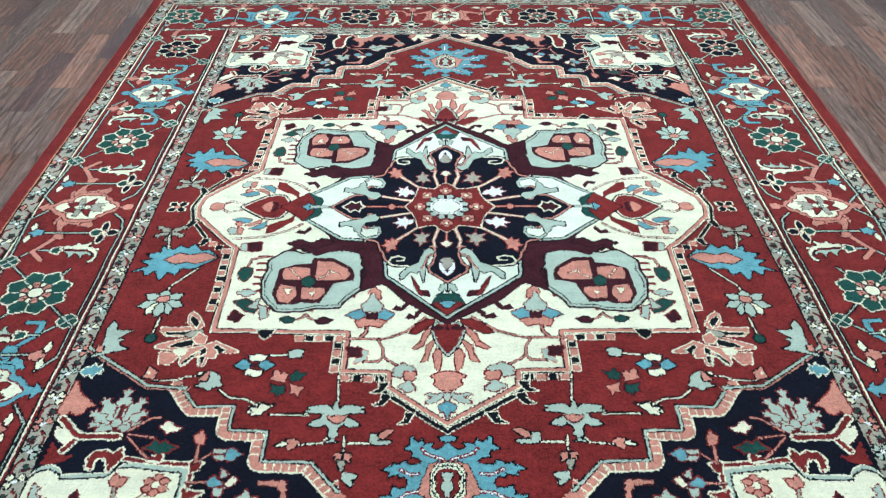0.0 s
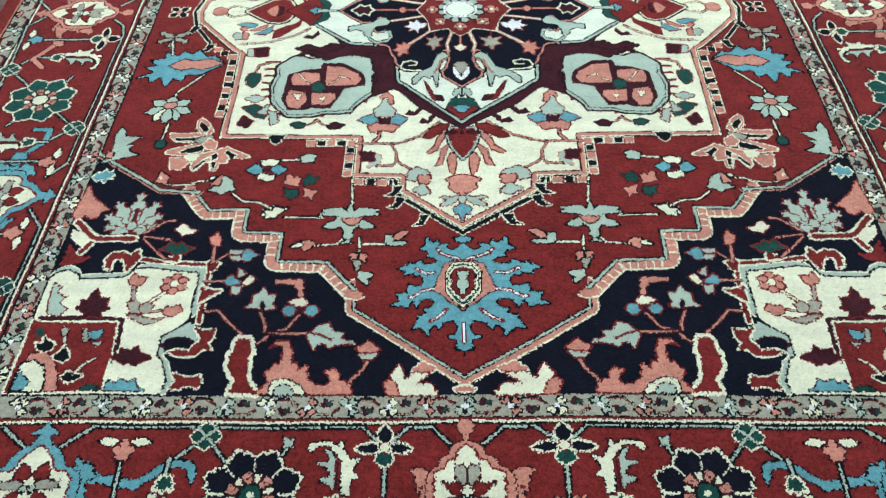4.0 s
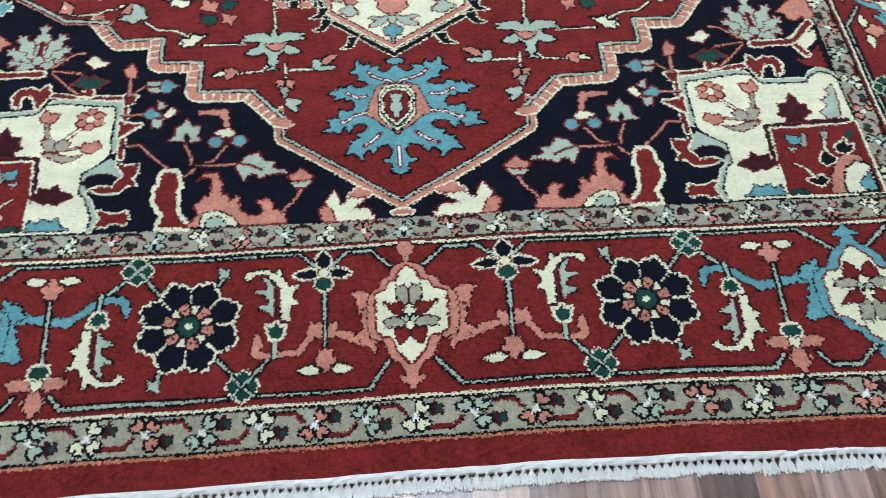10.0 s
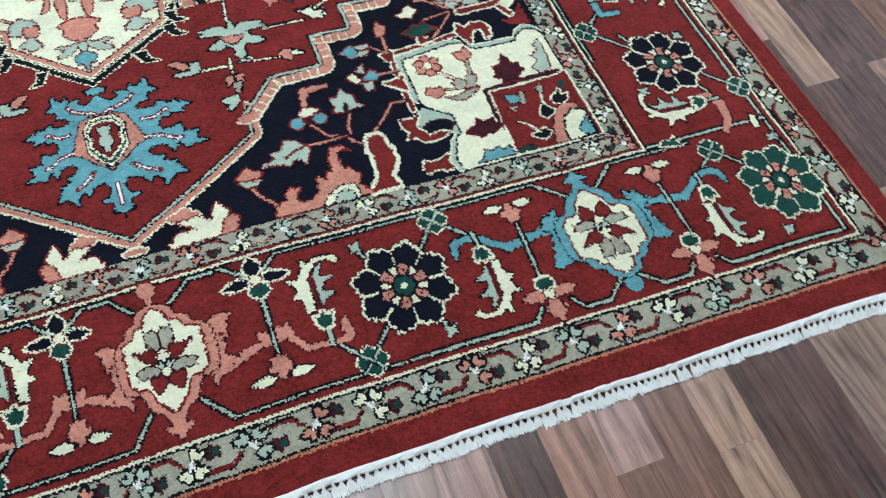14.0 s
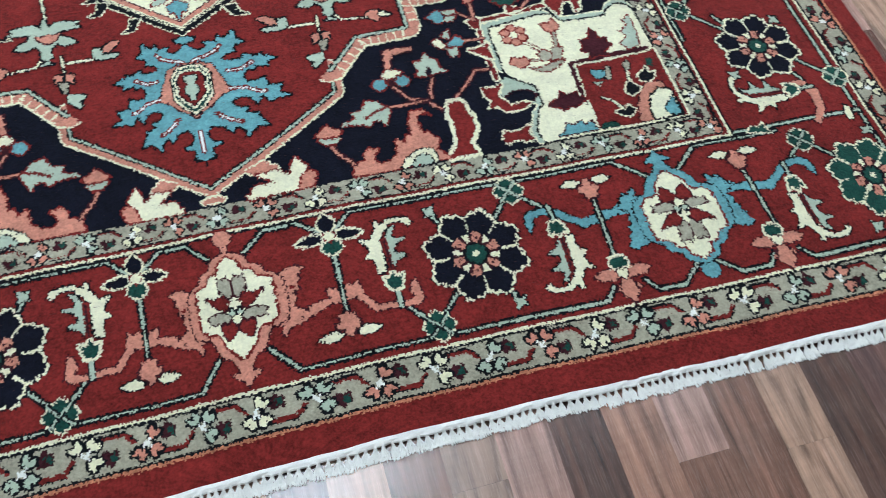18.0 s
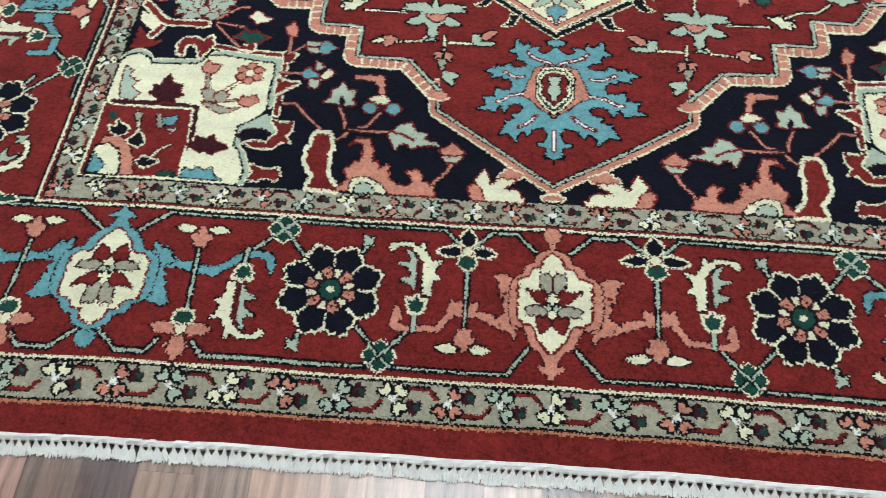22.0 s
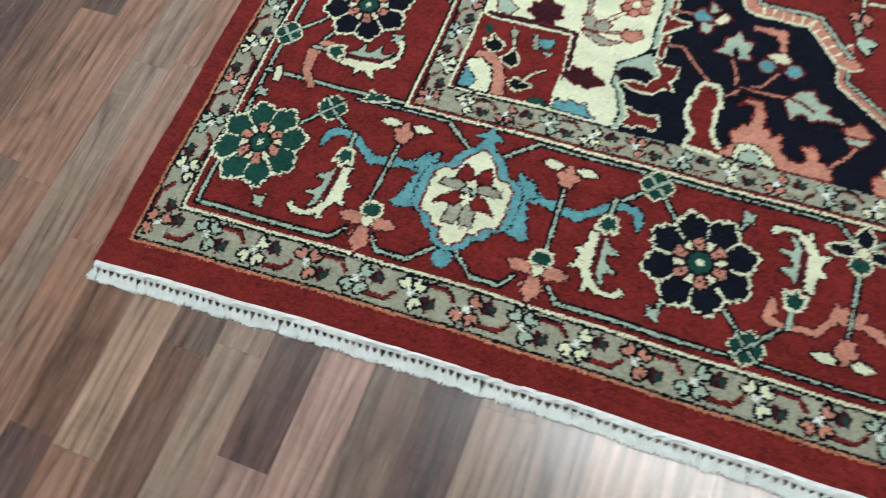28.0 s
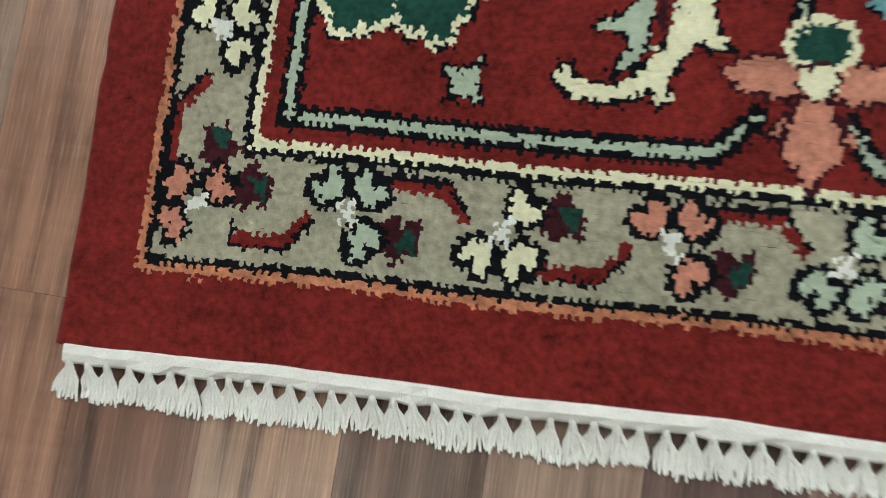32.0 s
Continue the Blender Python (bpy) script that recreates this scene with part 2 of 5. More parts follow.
def laid(pts):
    a, b, c, d, e, f = state["m"]
    p = np.asarray(pts, float)
    return np.stack([a * p[:, 0] + b * p[:, 1] + c, d * p[:, 0] + e * p[:, 1] + f], 1)


def window(p, pad):
    i0, i1 = int((p[:, 0].min() - pad) / KNOT) - 1, int((p[:, 0].max() + pad) / KNOT) + 2
    j0, j1 = int((p[:, 1].min() - pad - END) / KNOT) - 1, int((p[:, 1].max() + pad - END) / KNOT) + 2
    i0, i1, j0, j1 = max(i0, 0), min(i1, NX), max(j0, 0), min(j1, NY)
    if i0 >= i1 or j0 >= j1:
        return None
    gx, gy = np.meshgrid(CX[i0:i1], CY[j0:j1])
    return (slice(j0, j1), slice(i0, i1)), gx, gy


def put(sl, mask, colour):
    grid[sl][mask] = COLOURS.index(colour)
    owner[sl][mask] = state["owner"]


def far(p, gx, gy, closed):
    """Distance to a line of points, and inside or not."""
    best, inside = np.full(gx.shape, 9.0), np.zeros(gx.shape, bool)
    n = len(p)
    for i in range(n if closed else n - 1):
        (ax, ay), (bx, by) = p[i], p[(i + 1) % n]
        dx, dy = bx - ax, by - ay
        h = np.clip(((gx - ax) * dx + (gy - ay) * dy) / (dx * dx + dy * dy + 1e-12), 0, 1)
        best = np.minimum(best, np.hypot(gx - ax - h * dx, gy - ay - h * dy))
        if closed:
            cut = ((ay > gy) != (by > gy)) & (gx < dx * (gy - ay) / (dy if abs(dy) > 1e-12 else 1e-12) + ax)
            inside ^= cut
    return best, inside


frays = random.Random(17)


def frilled(pts):
    """Small saw teeth along an outline, as a weaver steps a curve."""
    out = []
    n = len(pts)
    for i in range(n):
        (ax, ay), (bx, by) = pts[i], pts[(i + 1) % n]
        size = math.hypot(bx - ax, by - ay)
        out.append((ax, ay))
        if 26 < size < 80:
            k = max(int(size / 9), 1)
            k += 1 - k % 2
            for m in range(1, k + 1):
                t = m / (k + 1)
                d = (2.2 if m % 2 else -1.2) * frays.uniform(0.5, 1.3)
                out.append((ax + (bx - ax) * t + (by - ay) / size * d, ay + (by - ay) * t - (bx - ax) / size * d))
    return out


def fill(pts, colour, edge=None, width=4.4, edge2=None, width2=4.4, frill=True):
    """A filled outline, with one or two lines round it (widths in mm)."""
    p = laid(frilled(pts) if frill else pts)
    w = window(p, 0.014)
    if w is None:
        return
    sl, gx, gy = w
    d, inside = far(p, gx, gy, True)
    if edge2:
        put(sl, inside | (d < (width + width2) / 1000), edge2)
    if edge:
        put(sl, inside | (d < width / 1000), edge)
    put(sl, inside, colour)


def both(pts, *args, **kw):
    """A shape given by its right half, mirrored in its own axis."""
    fill(list(pts) + [(-x, y) for x, y in reversed(pts)], *args, **kw)


def twice(pts, *args, **kw):
    """A shape and its mirror image."""
    fill(pts, *args, **kw)
    fill([(-x, y) for x, y in pts], *args, **kw)


def line(pts, colour, width, edge=None, rim=4.2):
    p = laid(pts)
    w = window(p, (width + rim) / 1000 + 0.004)
    if w is None:
        return
    sl, gx, gy = w
    d, _ = far(p, gx, gy, False)
    if edge:
        put(sl, d < (width / 2 + rim) / 1000, edge)
    put(sl, d < max(width / 2000, KNOT * 0.5), colour)


def oval(x, y, a, b, turn=0):
    c, s = math.cos(radians(turn)), math.sin(radians(turn))
    return [(x + a * math.cos(t) * c - b * math.sin(t) * s, y + a * math.cos(t) * s + b * math.sin(t) * c) for t in np.linspace(0, 2 * math.pi, 14, endpoint=False)]


def petal(x, y, length, half, turn):
    """A pointed petal from (x, y) outwards."""
    c, s = math.cos(radians(turn)), math.sin(radians(turn))
    return [(x + c * u - s * v, y + s * u + c * v) for u, v in ((0, 0), (length * 0.35, half * 0.8), (length * 0.7, half), (length, 0), (length * 0.7, -half), (length * 0.35, -half * 0.8))]


def serrated(x, y, length, half, turn, teeth=3):
    """A saw-toothed leaf."""
    c, s = math.cos(radians(turn)), math.sin(radians(turn))
    rim = [(0, 0)]
    for i in range(teeth):
        u = length * (i + 0.35) / teeth
        h = half * math.sin(math.pi * (i + 0.8) / (teeth + 0.6))
        rim += [(u, h * 0.38), (u + length * 0.13, h)]
    rim += [(length * 0.9, half * 0.2), (length, 0)]
    rim += [(u, -v) for u, v in reversed(rim[1:-1])]
    return [(x + c * u - s * v, y + s * u + c * v) for u, v in rim]


# ---- motifs ----
def rosette(cx, cy, r, colour, turn=0, heart="green"):
    """Eight lobed petals round a ring of small ones."""
    p = np.array([[cx - r, cy - r], [cx + r, cy + r]]) / 1000
    w = window(p, 0.012)
    if w is None:
        return
    sl, gx, gy = w
    d = np.hypot(gx - cx / 1000, gy - cy / 1000) * 1000
    around = np.arctan2(gy - cy / 1000, gx - cx / 1000) - radians(turn)
    ph = (around * 8 / (2 * math.pi)) % 1 - 0.5
    edge = r * np.interp(np.abs(ph) * 2, [0, 0.22, 0.34, 0.60, 0.74, 1], [1.01, 0.995, 0.915, 0.925, 0.865, 0.82])
    put(sl, d < edge + 2.6, "black")
    put(sl, d < edge + 0.4, "cream")
    put(sl, (d < edge - 4.6) & ((0.5 - np.abs(ph)) * 2 * math.pi * d / 8 > 1.9), colour)
    put(sl, d < 0.50 * r, colour)
    put(sl, d < 0.42 * r, "maroon")
    # a ring of salmon and cream florets by turns
    florets = (around * 12 / (2 * math.pi)) % 2
    off = np.abs(florets % 1 - 0.5)
    put(sl, (d > 0.24 * r) & (d < 0.47 * r) & (off < 0.37) & (florets < 1), "salmon")
    put(sl, (d > 0.27 * r) & (d < 0.43 * r) & (off < 0.27) & (florets >= 1), "cream")
    put(sl, (d > 0.32 * r) & (d < 0.38 * r) & (off < 0.10) & (florets < 1), "maroon")
    put(sl, d < 0.25 * r, "black")
    put(sl, d < 0.20 * r, heart)
    put(sl, d < 0.06 * r, "cream")


LOZENGE = [(0, 93), (16, 81), (19, 66), (34, 62), (39, 48), (60, 41), (62, 35), (61, -29), (49, -42), (34, -43), (27, -53), (24, -67), (12, -82), (0, -94)]
SURROUND = [(0, 104), (12, 99), (27, 92), (32, 75), (50, 66), (54, 53), (70, 44), (78, 29), (80, -13), (73, -43), (46, -55), (41, -71), (31, -85), (18, -95), (11, -107), (8, -117), (23, -118), (15, -126), (7, -132), (0, -143)]
EAR = [(70, 40), (82, 47), (99, 51), (110, 44), (100, 35), (102, 25), (94, 18), (98, 9), (89, 3), (92, -8), (85, -18), (89, -27), (103, -34), (93, -43), (90, -55), (75, -59), (66, -71), (62, -65), (69, -54), (56, -51)]


def palmette(cx, cy, turn, ring, flip=1):
    """A cream lozenge with an eight-petalled star, in a ring with ears, a ball at one tip and a fleuron at the other."""
    at(cx / 1000, cy / 1000, turn, 1.13 if ring == "blue" else 1, flip)
    rim = "black" if ring == "blue" else "maroon"
    ball = 116 if ring == "blue" else 130
    line([(0, 100), (0, ball)], ring, 11, rim, 2.6)
    fill(oval(0, ball, 15, 16), ring, rim, 2.6)
    twice(EAR, ring, rim, 2.6, frill=False)
    twice([(62, 30), (82, 34), (78, -30), (62, -30)], ring, frill=False)
    both(SURROUND, ring, rim, 2.6)
    if ring == "salmon":
        twice(oval(88, 12, 5, 4), "red", frill=False)
    both(LOZENGE, "cream", "red", 4)
    twice([(1, 24), (1, 42), (8, 56), (14, 50), (22, 56), (21, 38), (19, 19), (9, 14)], "grey", "maroon", 3, frill=False)
    twice([(9, -13), (14, -10), (32, -9), (49, -13), (44, -18), (46, -24), (22, -26), (11, -23)], "grey", "maroon", 3, frill=False)
    twice([(7, 6), (15, 22), (32, 18), (47, 23), (36, 10), (25, -1), (14, -4)], "red", "maroon", 3, frill=False)
    twice([(1, -38), (8, -29), (25, -29), (26, -45), (18, -59), (8, -50)], "red", "maroon", 3, frill=False)
    fill(oval(0, -3, 11, 15), "black")
    twice([(0, -12), (9, -16), (13, -11), (6, -6)], "mint", "black", 2, frill=False)
    line([(-7, 4), (7, 4)], "cream", 8)
    line([(0, -3), (0, 11)], "cream", 7)


def saz_leaf(cx, cy, turn, flip=1):
    """A split leaf with saw edges, a curled tip and a dark calyx; it grows up from its base."""
    at(cx / 1000, cy / 1000, turn, flip, 1)
    line([(0, -45), (0, -10)], "mint", 5, "black")
    fill([(-5, 26), (-13, 41), (-23, 46), (-33, 50), (-26, 53), (-14, 56), (-14, 67), (-23, 75), (-38, 83), (-24, 83), (-15, 90), (-19, 100), (-26, 110), (-14, 104), (-7, 90), (-5, 61)], "mint", "black", 3, frill=False)
    fill([(8, 23), (5, 90), (-9, 108), (-22, 118), (-38, 117), (-47, 112), (-49, 105), (-58, 112), (-50, 122), (-34, 125), (-19, 125), (-7, 119), (-1, 115), (2, 126), (9, 123), (7, 110), (14, 100), (19, 87), (29, 91), (40, 93), (30, 80), (26, 67), (37, 55), (25, 52), (22, 39), (23, 22)], "cream", "black", 3, frill=False)
    line([(0, 24), (-1, 84)], "maroon", 4.5, "red", 2.6)
    fill([(-16, 15), (-7, 9), (0, 20), (8, 9), (16, 14), (12, 0), (8, -10), (-8, -10), (-12, 1)], "green", "cream", 4.6)


def star_flower(cx, cy, turn=0, petals="navy"):
    """Three pointed petals over a dark calyx."""
    at(cx / 1000, cy / 1000, turn)
    fill([(0, 45), (-12, 32), (-14, 20), (-7, 11), (6, 11), (12, 19), (13, 31)], petals, "cream", 4, frill=False)
    twice([(14, 6), (26, 8), (40, 5), (54, -3), (41, -10), (23, -11), (13, -7)], petals, "cream", 4, frill=False)
    fill([(-13, -12), (0, -8), (13, -12), (16, -26), (9, -33), (0, -37), (-10, -32), (-16, -25)], "green", "cream", 4.4)
    fill([(0, 10), (10, 0), (0, -11), (-10, 0)], "cream", "red", 2.6)


def sprig(cx, cy, turn=0, flower="salmon", leaf="cream"):
    """A small cross-shaped flower between two leaves."""
    at(cx / 1000, cy / 1000, turn)
    twice([(11, -20), (24, -11), (37, -14), (49, -20), (34, -28), (19, -27)], leaf, "black", 3.2, frill=False)
    both([(0, 17), (13, 14), (11, 5), (18, 0), (18, -9), (8, -11), (4, -24), (0, -25)], flower, "maroon", 3, frill=False)


def lily(cx, cy, turn=0):
    """Five orange petals hanging from a dark calyx."""
    at(cx / 1000, cy / 1000, turn)
    twice([(4, -18), (14, -22), (24, -34), (16, -36), (6, -28)], "salmon", "maroon", 2.4, frill=False)
    twice([(5, -2), (18, 8), (36, 9), (52, 0), (40, -10), (20, -12), (6, -10)], "salmon", "maroon", 3, frill=False)
    both([(0, -62), (7, -50), (14, -44), (13, -28), (6, -12), (0, -10)], "salmon", "maroon", 3, frill=False)
    both([(0, 31), (13, 28), (17, 18), (12, 9), (0, 7)], "green", "cream", 4.4)
    both([(0, 6), (9, 4), (10, -5), (0, -13)], "cream", "maroon", 2.4, frill=False)


def knot_cross(cx, cy, turn=0):
    """Two crossing stems in four dark lobes."""
    at(cx / 1000, cy / 1000, turn)
    for a in (0, 90, 180, 270):
        fill(petal(3 * math.cos(radians(a)), 3 * math.sin(radians(a)), 24, 12, a), "green", "cream", 3)
    for a in (45, -45):
        u, v = 26 * math.cos(radians(a)), 26 * math.sin(radians(a))
        line([(-u, -v), (u, v)], "mint", 4, "black", 2)


def trefoil(cx, cy, turn=0, colour="mint"):
    at(cx / 1000, cy / 1000, turn)
    fill([(-14, 2), (-3, -3), (1, -15), (5, -3), (16, 4), (4, 7), (-2, 14), (-5, 5)], colour, "black", 3)


def stem(pts, colour="mint", width=4.0, edge="black"):
    at()
    line(pts, colour, width, edge, 4.8)


def vine(pts, colour):
    at()
    line(pts, colour, 13, "maroon" if colour == "salmon" else "black", 3)


def band(x0, x1, y0, y1, colour):
    """All knots of the frame between two nested rectangles, given by the outer and the inner corner."""
    gx, gy = np.meshgrid(CX * 1000, CY * 1000)
    m = (gx < x1) & (gy > y0) & ~((gx < x0) & (gy > y1))
    put((slice(None), slice(None)), m, colour)


# ---- the ground colours, from the edge inwards ----
section("outer_edge", "", "plain brick-red woven edge")
band(1320, 1400, 0, 82, "red")
section("outer_guard_border", "", "sage-grey guard stripe with small flowers")
band(1309, 1320, 82, 94, "black")
band(1316, 1320, 82, 86, "orange")
band(1262, 1311, 90, 151, "grey")
band(1257, 1262, 151, 156, "black")
band(1252, 1257, 156, 161, "cream")
band(1247, 1252, 161, 165, "red")
section("main_border", "", "wide brick-red border with palmettes and rosettes")
band(960, 1247, 165, 447, "red")
section("inner_guard_border", "", "narrow sage-grey guard stripe with small flowers")
band(956, 960, 446, 450, "black")
band(951, 956, 450, 455, "cream")
band(946, 951, 455, 459, "red")
band(942, 946, 459, 463, "black")
band(897, 942, 463, 507, "grey")
band(893, 897, 507, 513, "black")
section("field", "", "brick-red field")
band(-9, 893, 513, 3000, "red")

# ---- guard stripes ----
def guard_flower(x, y, turn, k, hue, up, holder, reach, flip=1):
    """A four-petalled flower, its heart-shaped leaf and the stem that runs on to the next one."""
    state["owner"] = holder
    at(x / 1000, y / 1000, turn, flip)
    b = 17 * k
    line([(12, b * 0.5 * up), (20, b * up), (reach - 34, b * up), (reach - 20, b * 0.2 * up)], "red", 5 * k * k)
    line([(14, b * 0.7 * up), (20, (b + 4) * up), (reach - 32, (b + 4) * up), (reach - 17, b * 0.3 * up)], "black", 3)
    section("guard_leaf", holder, "small dark green leaf")
    fill([(22, -3 * up * k), (30, 3 * up * k), (36, -2 * up * k), (46, 2 * up * k), (48, -14 * up * k), (40, -17 * up * k), (33, -24 * up * k), (26, -16 * up * k)], "maroon", frill=False)
    fill([(32, -14 * up * k), (44, -15 * up * k), (43, -2 * up * k), (36, -7 * up * k)], "green", frill=False)
    section("guard_flower", holder, hue + " flower of three petals")
    petals = [a for a in (50, 130, 230, 310) if a != (230 if up > 0 else 130)]
    for edge in (True, False):
        for a in petals:
            c, s = math.cos(radians(a)), math.sin(radians(a))
            for side in (-1, 1):
                fill(oval(16.5 * k * c - side * 4.0 * k * s, 16.5 * k * s + side * 4.0 * k * c, 7.2 * k, 4.0 * k, a + side * 22), "black" if edge else hue, "black" if edge else None, 4.4 * k, frill=False)
    for a in petals:
        c, s = math.cos(radians(a)), math.sin(radians(a))
        line([(0, 0), (7 * k * c, 7 * k * s)], "white", 3.4)
    fill(oval(0, 0, 4.5, 4.5), "white", frill=False)


OUTER, MAIN, INNER, FIELD = 1, 2, 3, 4
HUES = ("mint", "salmon", "cream")
runs = [90 * i - 2 for i in range(9)] + [814, 909, 1002, 1098, 1192]


def end_stripes(flip):
    """The flowers of the two stripes along the rug's ends; they look the same way all along."""
    for i, u in enumerate(runs + ([1287] if flip < 0 else [])):
        guard_flower(u, 122.5, 0, 1.14, HUES[(i + 2) % 3], 1 if i % 2 else -1, OUTER, 92, flip)
    for i in range(12):
        guard_flower(77.5 * i + 2, 485, 0, 0.84, ("mint", "salmon", "cream")[i % 3], 1 if i % 2 else -1, INNER, 78, flip)


end_stripes(1)
for i in range(19):
    guard_flower(1287, 121 if i == 0 else 222 + 93.6 * (i - 1), 90, 1.06, HUES[(i + 1) % 3], 1 if i % 2 else -1, OUTER, 92)
for i in range(18):
    guard_flower(921, 479 + 78.1 * i, 90, 0.92, HUES[(i + 1) % 3], 1 if i % 2 else -1, INNER, 78)

# ---- main border: the line that follows its rims ----
section("vine", MAIN, "pale green stem outlined in black")
stem([(30, 405), (66, 441), (116, 442), (147, 416)])
stem([(176, 414), (203, 442), (700, 442), (752, 400)])
stem([(816, 400), (866, 442), (1045, 442)])
stem([(40, 222), (77, 176), (586, 175), (606, 196)])
stem([(664, 198), (682, 175), (730, 175), (768, 209)])
stem([(802, 209), (842, 175), (896, 175), (912, 196)])
stem([(962, 196), (984, 174), (1236, 174)])
stem([(964, 700), (964, 950), (1005, 1005)])
stem([(1005, 1112), (968, 1160), (968, 1690), (980, 1740), (1010, 1770)])
stem([(1236, 176), (1236, 470)])
stem([(1236, 470), (1236, 955), (1200, 1000)])
stem([(1200, 1110), (1236, 1150), (1240, 1560), (1258, 1745), (1215, 1790)])
stem([(962, 455), (1236, 455)])
stem([(491, 423), (297, 195)])
stem([(491, 423), (545, 372)])
stem([(297, 195), (246, 250)])
stem([(1082, 412), (1183, 302)])
stem([(1082, 412), (1035, 372)])
stem([(1234, 545), (990, 777)])
stem([(1234, 1537), (990, 1290)])
stem([(990, 777), (1046, 830)])
stem([(990, 1290), (1046, 1240)])
stem([(1234, 1537), (1186, 1590)])
for sx, sy in ((392, 308), (1110, 650), (1110, 1405)):
    stem([(sx - 55, sy + 100), (sx + 52, sy - 102)])

# near border
section("vine", MAIN, "salmon vine")
at()
fill([(187, 307), (179, 299), (172, 304), (156, 299), (138, 304), (137, 292), (144, 286), (123, 284), (90, 275), (90, 255), (115, 266), (137, 275), (160, 275), (179, 277), (191, 263), (203, 244), (277, 242), (287, 250), (284, 273), (281, 289), (273, 284), (267, 267), (274, 257), (266, 252), (211, 253), (193, 275)], "salmon", "maroon", 2.6, frill=False)
section("vine", MAIN, "turquoise vine")
for k in (1, -1):
    at()
    fill([(786 + k * a, b) for a, b in ((-76, 366), (-96, 372), (-109, 354), (-126, 343), (-142, 345), (-159, 340), (-186, 337), (-203, 348), (-227, 369), (-246, 375), (-269, 375), (-284, 366), (-289, 348), (-286, 329), (-276, 345), (-273, 356), (-257, 363), (-237, 359), (-213, 340), (-196, 328), (-188, 318), (-174, 323), (-148, 324), (-134, 329), (-120, 332), (-80, 330))], "blue", "black", 2.8, frill=False)
section("stalk", MAIN, "pale green stalk")
stem([(161, 380), (159, 245)])
for k in (-1, 1):
    stem([(786 + k * 150, 380), (786 + k * 158, 235)])
section("palmette", MAIN, "cream palmette in a salmon surround")
palmette(0, 310, 0, "salmon")
section("palmette", MAIN, "cream palmette in a turquoise surround")
palmette(786, 309, 0, "blue", -1)
section("rosette", MAIN, "midnight-blue rosette with a salmon heart")
rosette(395, 311, 92, "navy")
section("rosette", MAIN, "dark green rosette with a salmon heart")
rosette(1180, 305, 88, "green", 0, "green")
section("star_flower", MAIN, "midnight-blue star flower")
star_flower(162, 402)
for sx, sy in ((158, 240),):
    section("sprig", MAIN, "salmon flower between cream leaves")
    sprig(sx, sy - 4)
for sx in (636, 936):
    section("sprig", MAIN, "salmon flower between cream leaves")
    sprig(sx, 392, 180)
    section("lily", MAIN, "salmon lily with a dark green calyx")
    lily(sx - 5, 221)
section("saz_leaf", MAIN, "cream serrated leaf")
saz_leaf(246, 288, 0, -1)
section("saz_leaf", MAIN, "cream serrated leaf")
saz_leaf(549, 333, 180, -1)
section("saz_leaf", MAIN, "cream serrated leaf")
saz_leaf(1020, 325, 180, 1)
for kx, ky in ((491, 423), (297, 195), (1082, 412), (1234, 545), (988, 777), (1234, 1537), (988, 1290)):
    section("knot_cross", MAIN, "dark green crossed knot")
    knot_cross(kx, ky, 0)
for kx, ky, a in ((340, 410, 40), (441, 207, 220), (1130, 205, 210), (1226, 405, 40), (1030, 590, 130), (1180, 715, 300)):
    section("trefoil", MAIN)
    trefoil(kx, ky, a)

# side border
section("vine", MAIN, "salmon vine")
vine([(1174, 1725), (1172, 1742), (1138, 1665), (1188, 1582), (1150, 1545)], "salmon")
vine([(1165, 1760), (1172, 1738)], "salmon")
at()
fill([(1142, 437), (1173, 473), (1180, 523), (1159, 548), (1130, 548), (1141, 535), (1159, 516), (1157, 479), (1135, 446)], "salmon", "maroon", 2.6, frill=False)
at()
fill([(1122, 1650), (1140, 1690), (1158, 1680), (1156, 1652), (1134, 1640)], "salmon", "maroon", 3)
section("vine", MAIN, "turquoise vine")
for k in (1, -1):
    vine([(a, 1050 + k * b) for a, b in ((1085, 238), (1046, 236), (1046, 190), (1090, 140), (1086, 96))], "blue")
    at()
    fill([(a, 1050 + k * b) for a, b in ((1072, 118), (1072, 150), (1106, 152), (1112, 116), (1092, 104))], "blue", "black", 3)
section("stalk", MAIN, "pale green stalk")
stem([(1017, 1675), (1212, 1675)])
for k in (-1, 1):
    stem([(1040, 1050 + k * 120), (1200, 1050 + k * 120)])
section("palmette", MAIN, "cream palmette in a salmon surround")
palmette(1112, 1807, 90, "salmon")
section("palmette", MAIN, "cream palmette in a turquoise surround")
palmette(1100, 1050, 90, "blue", -1)
section("rosette", MAIN, "midnight-blue rosette with a salmon heart")
rosette(1112, 652, 89, "navy")
section("rosette", MAIN, "dark green rosette with a salmon heart")
rosette(1112, 1405, 92, "green", 0, "cream")
section("star_flower", MAIN, "midnight-blue star flower")
star_flower(1017, 1675, 90)
section("sprig", MAIN, "turquoise flower between cream leaves")
sprig(1208, 1675, 90, "blue")
for k in (-1, 1):
    section("sprig", MAIN, "salmon flower between cream leaves")
    sprig(1022, 1050 + k * 116, -90)
    section("lily", MAIN, "salmon lily with a dark green calyx")
    lily(1190, 1050 + k * 122, 90)
section("saz_leaf", MAIN, "cream serrated leaf")
saz_leaf(1126, 1590, 90, 1)
section("saz_leaf", MAIN, "cream serrated leaf")
saz_leaf(1085, 1240, 270, 1)
section("saz_leaf", MAIN, "cream serrated leaf")
saz_leaf(1085, 860, 270, -1)
section("saz_leaf", MAIN, "cream serrated leaf")
saz_leaf(1130, 530, 90, -1)
section("bud", MAIN, "cream bud")
at()
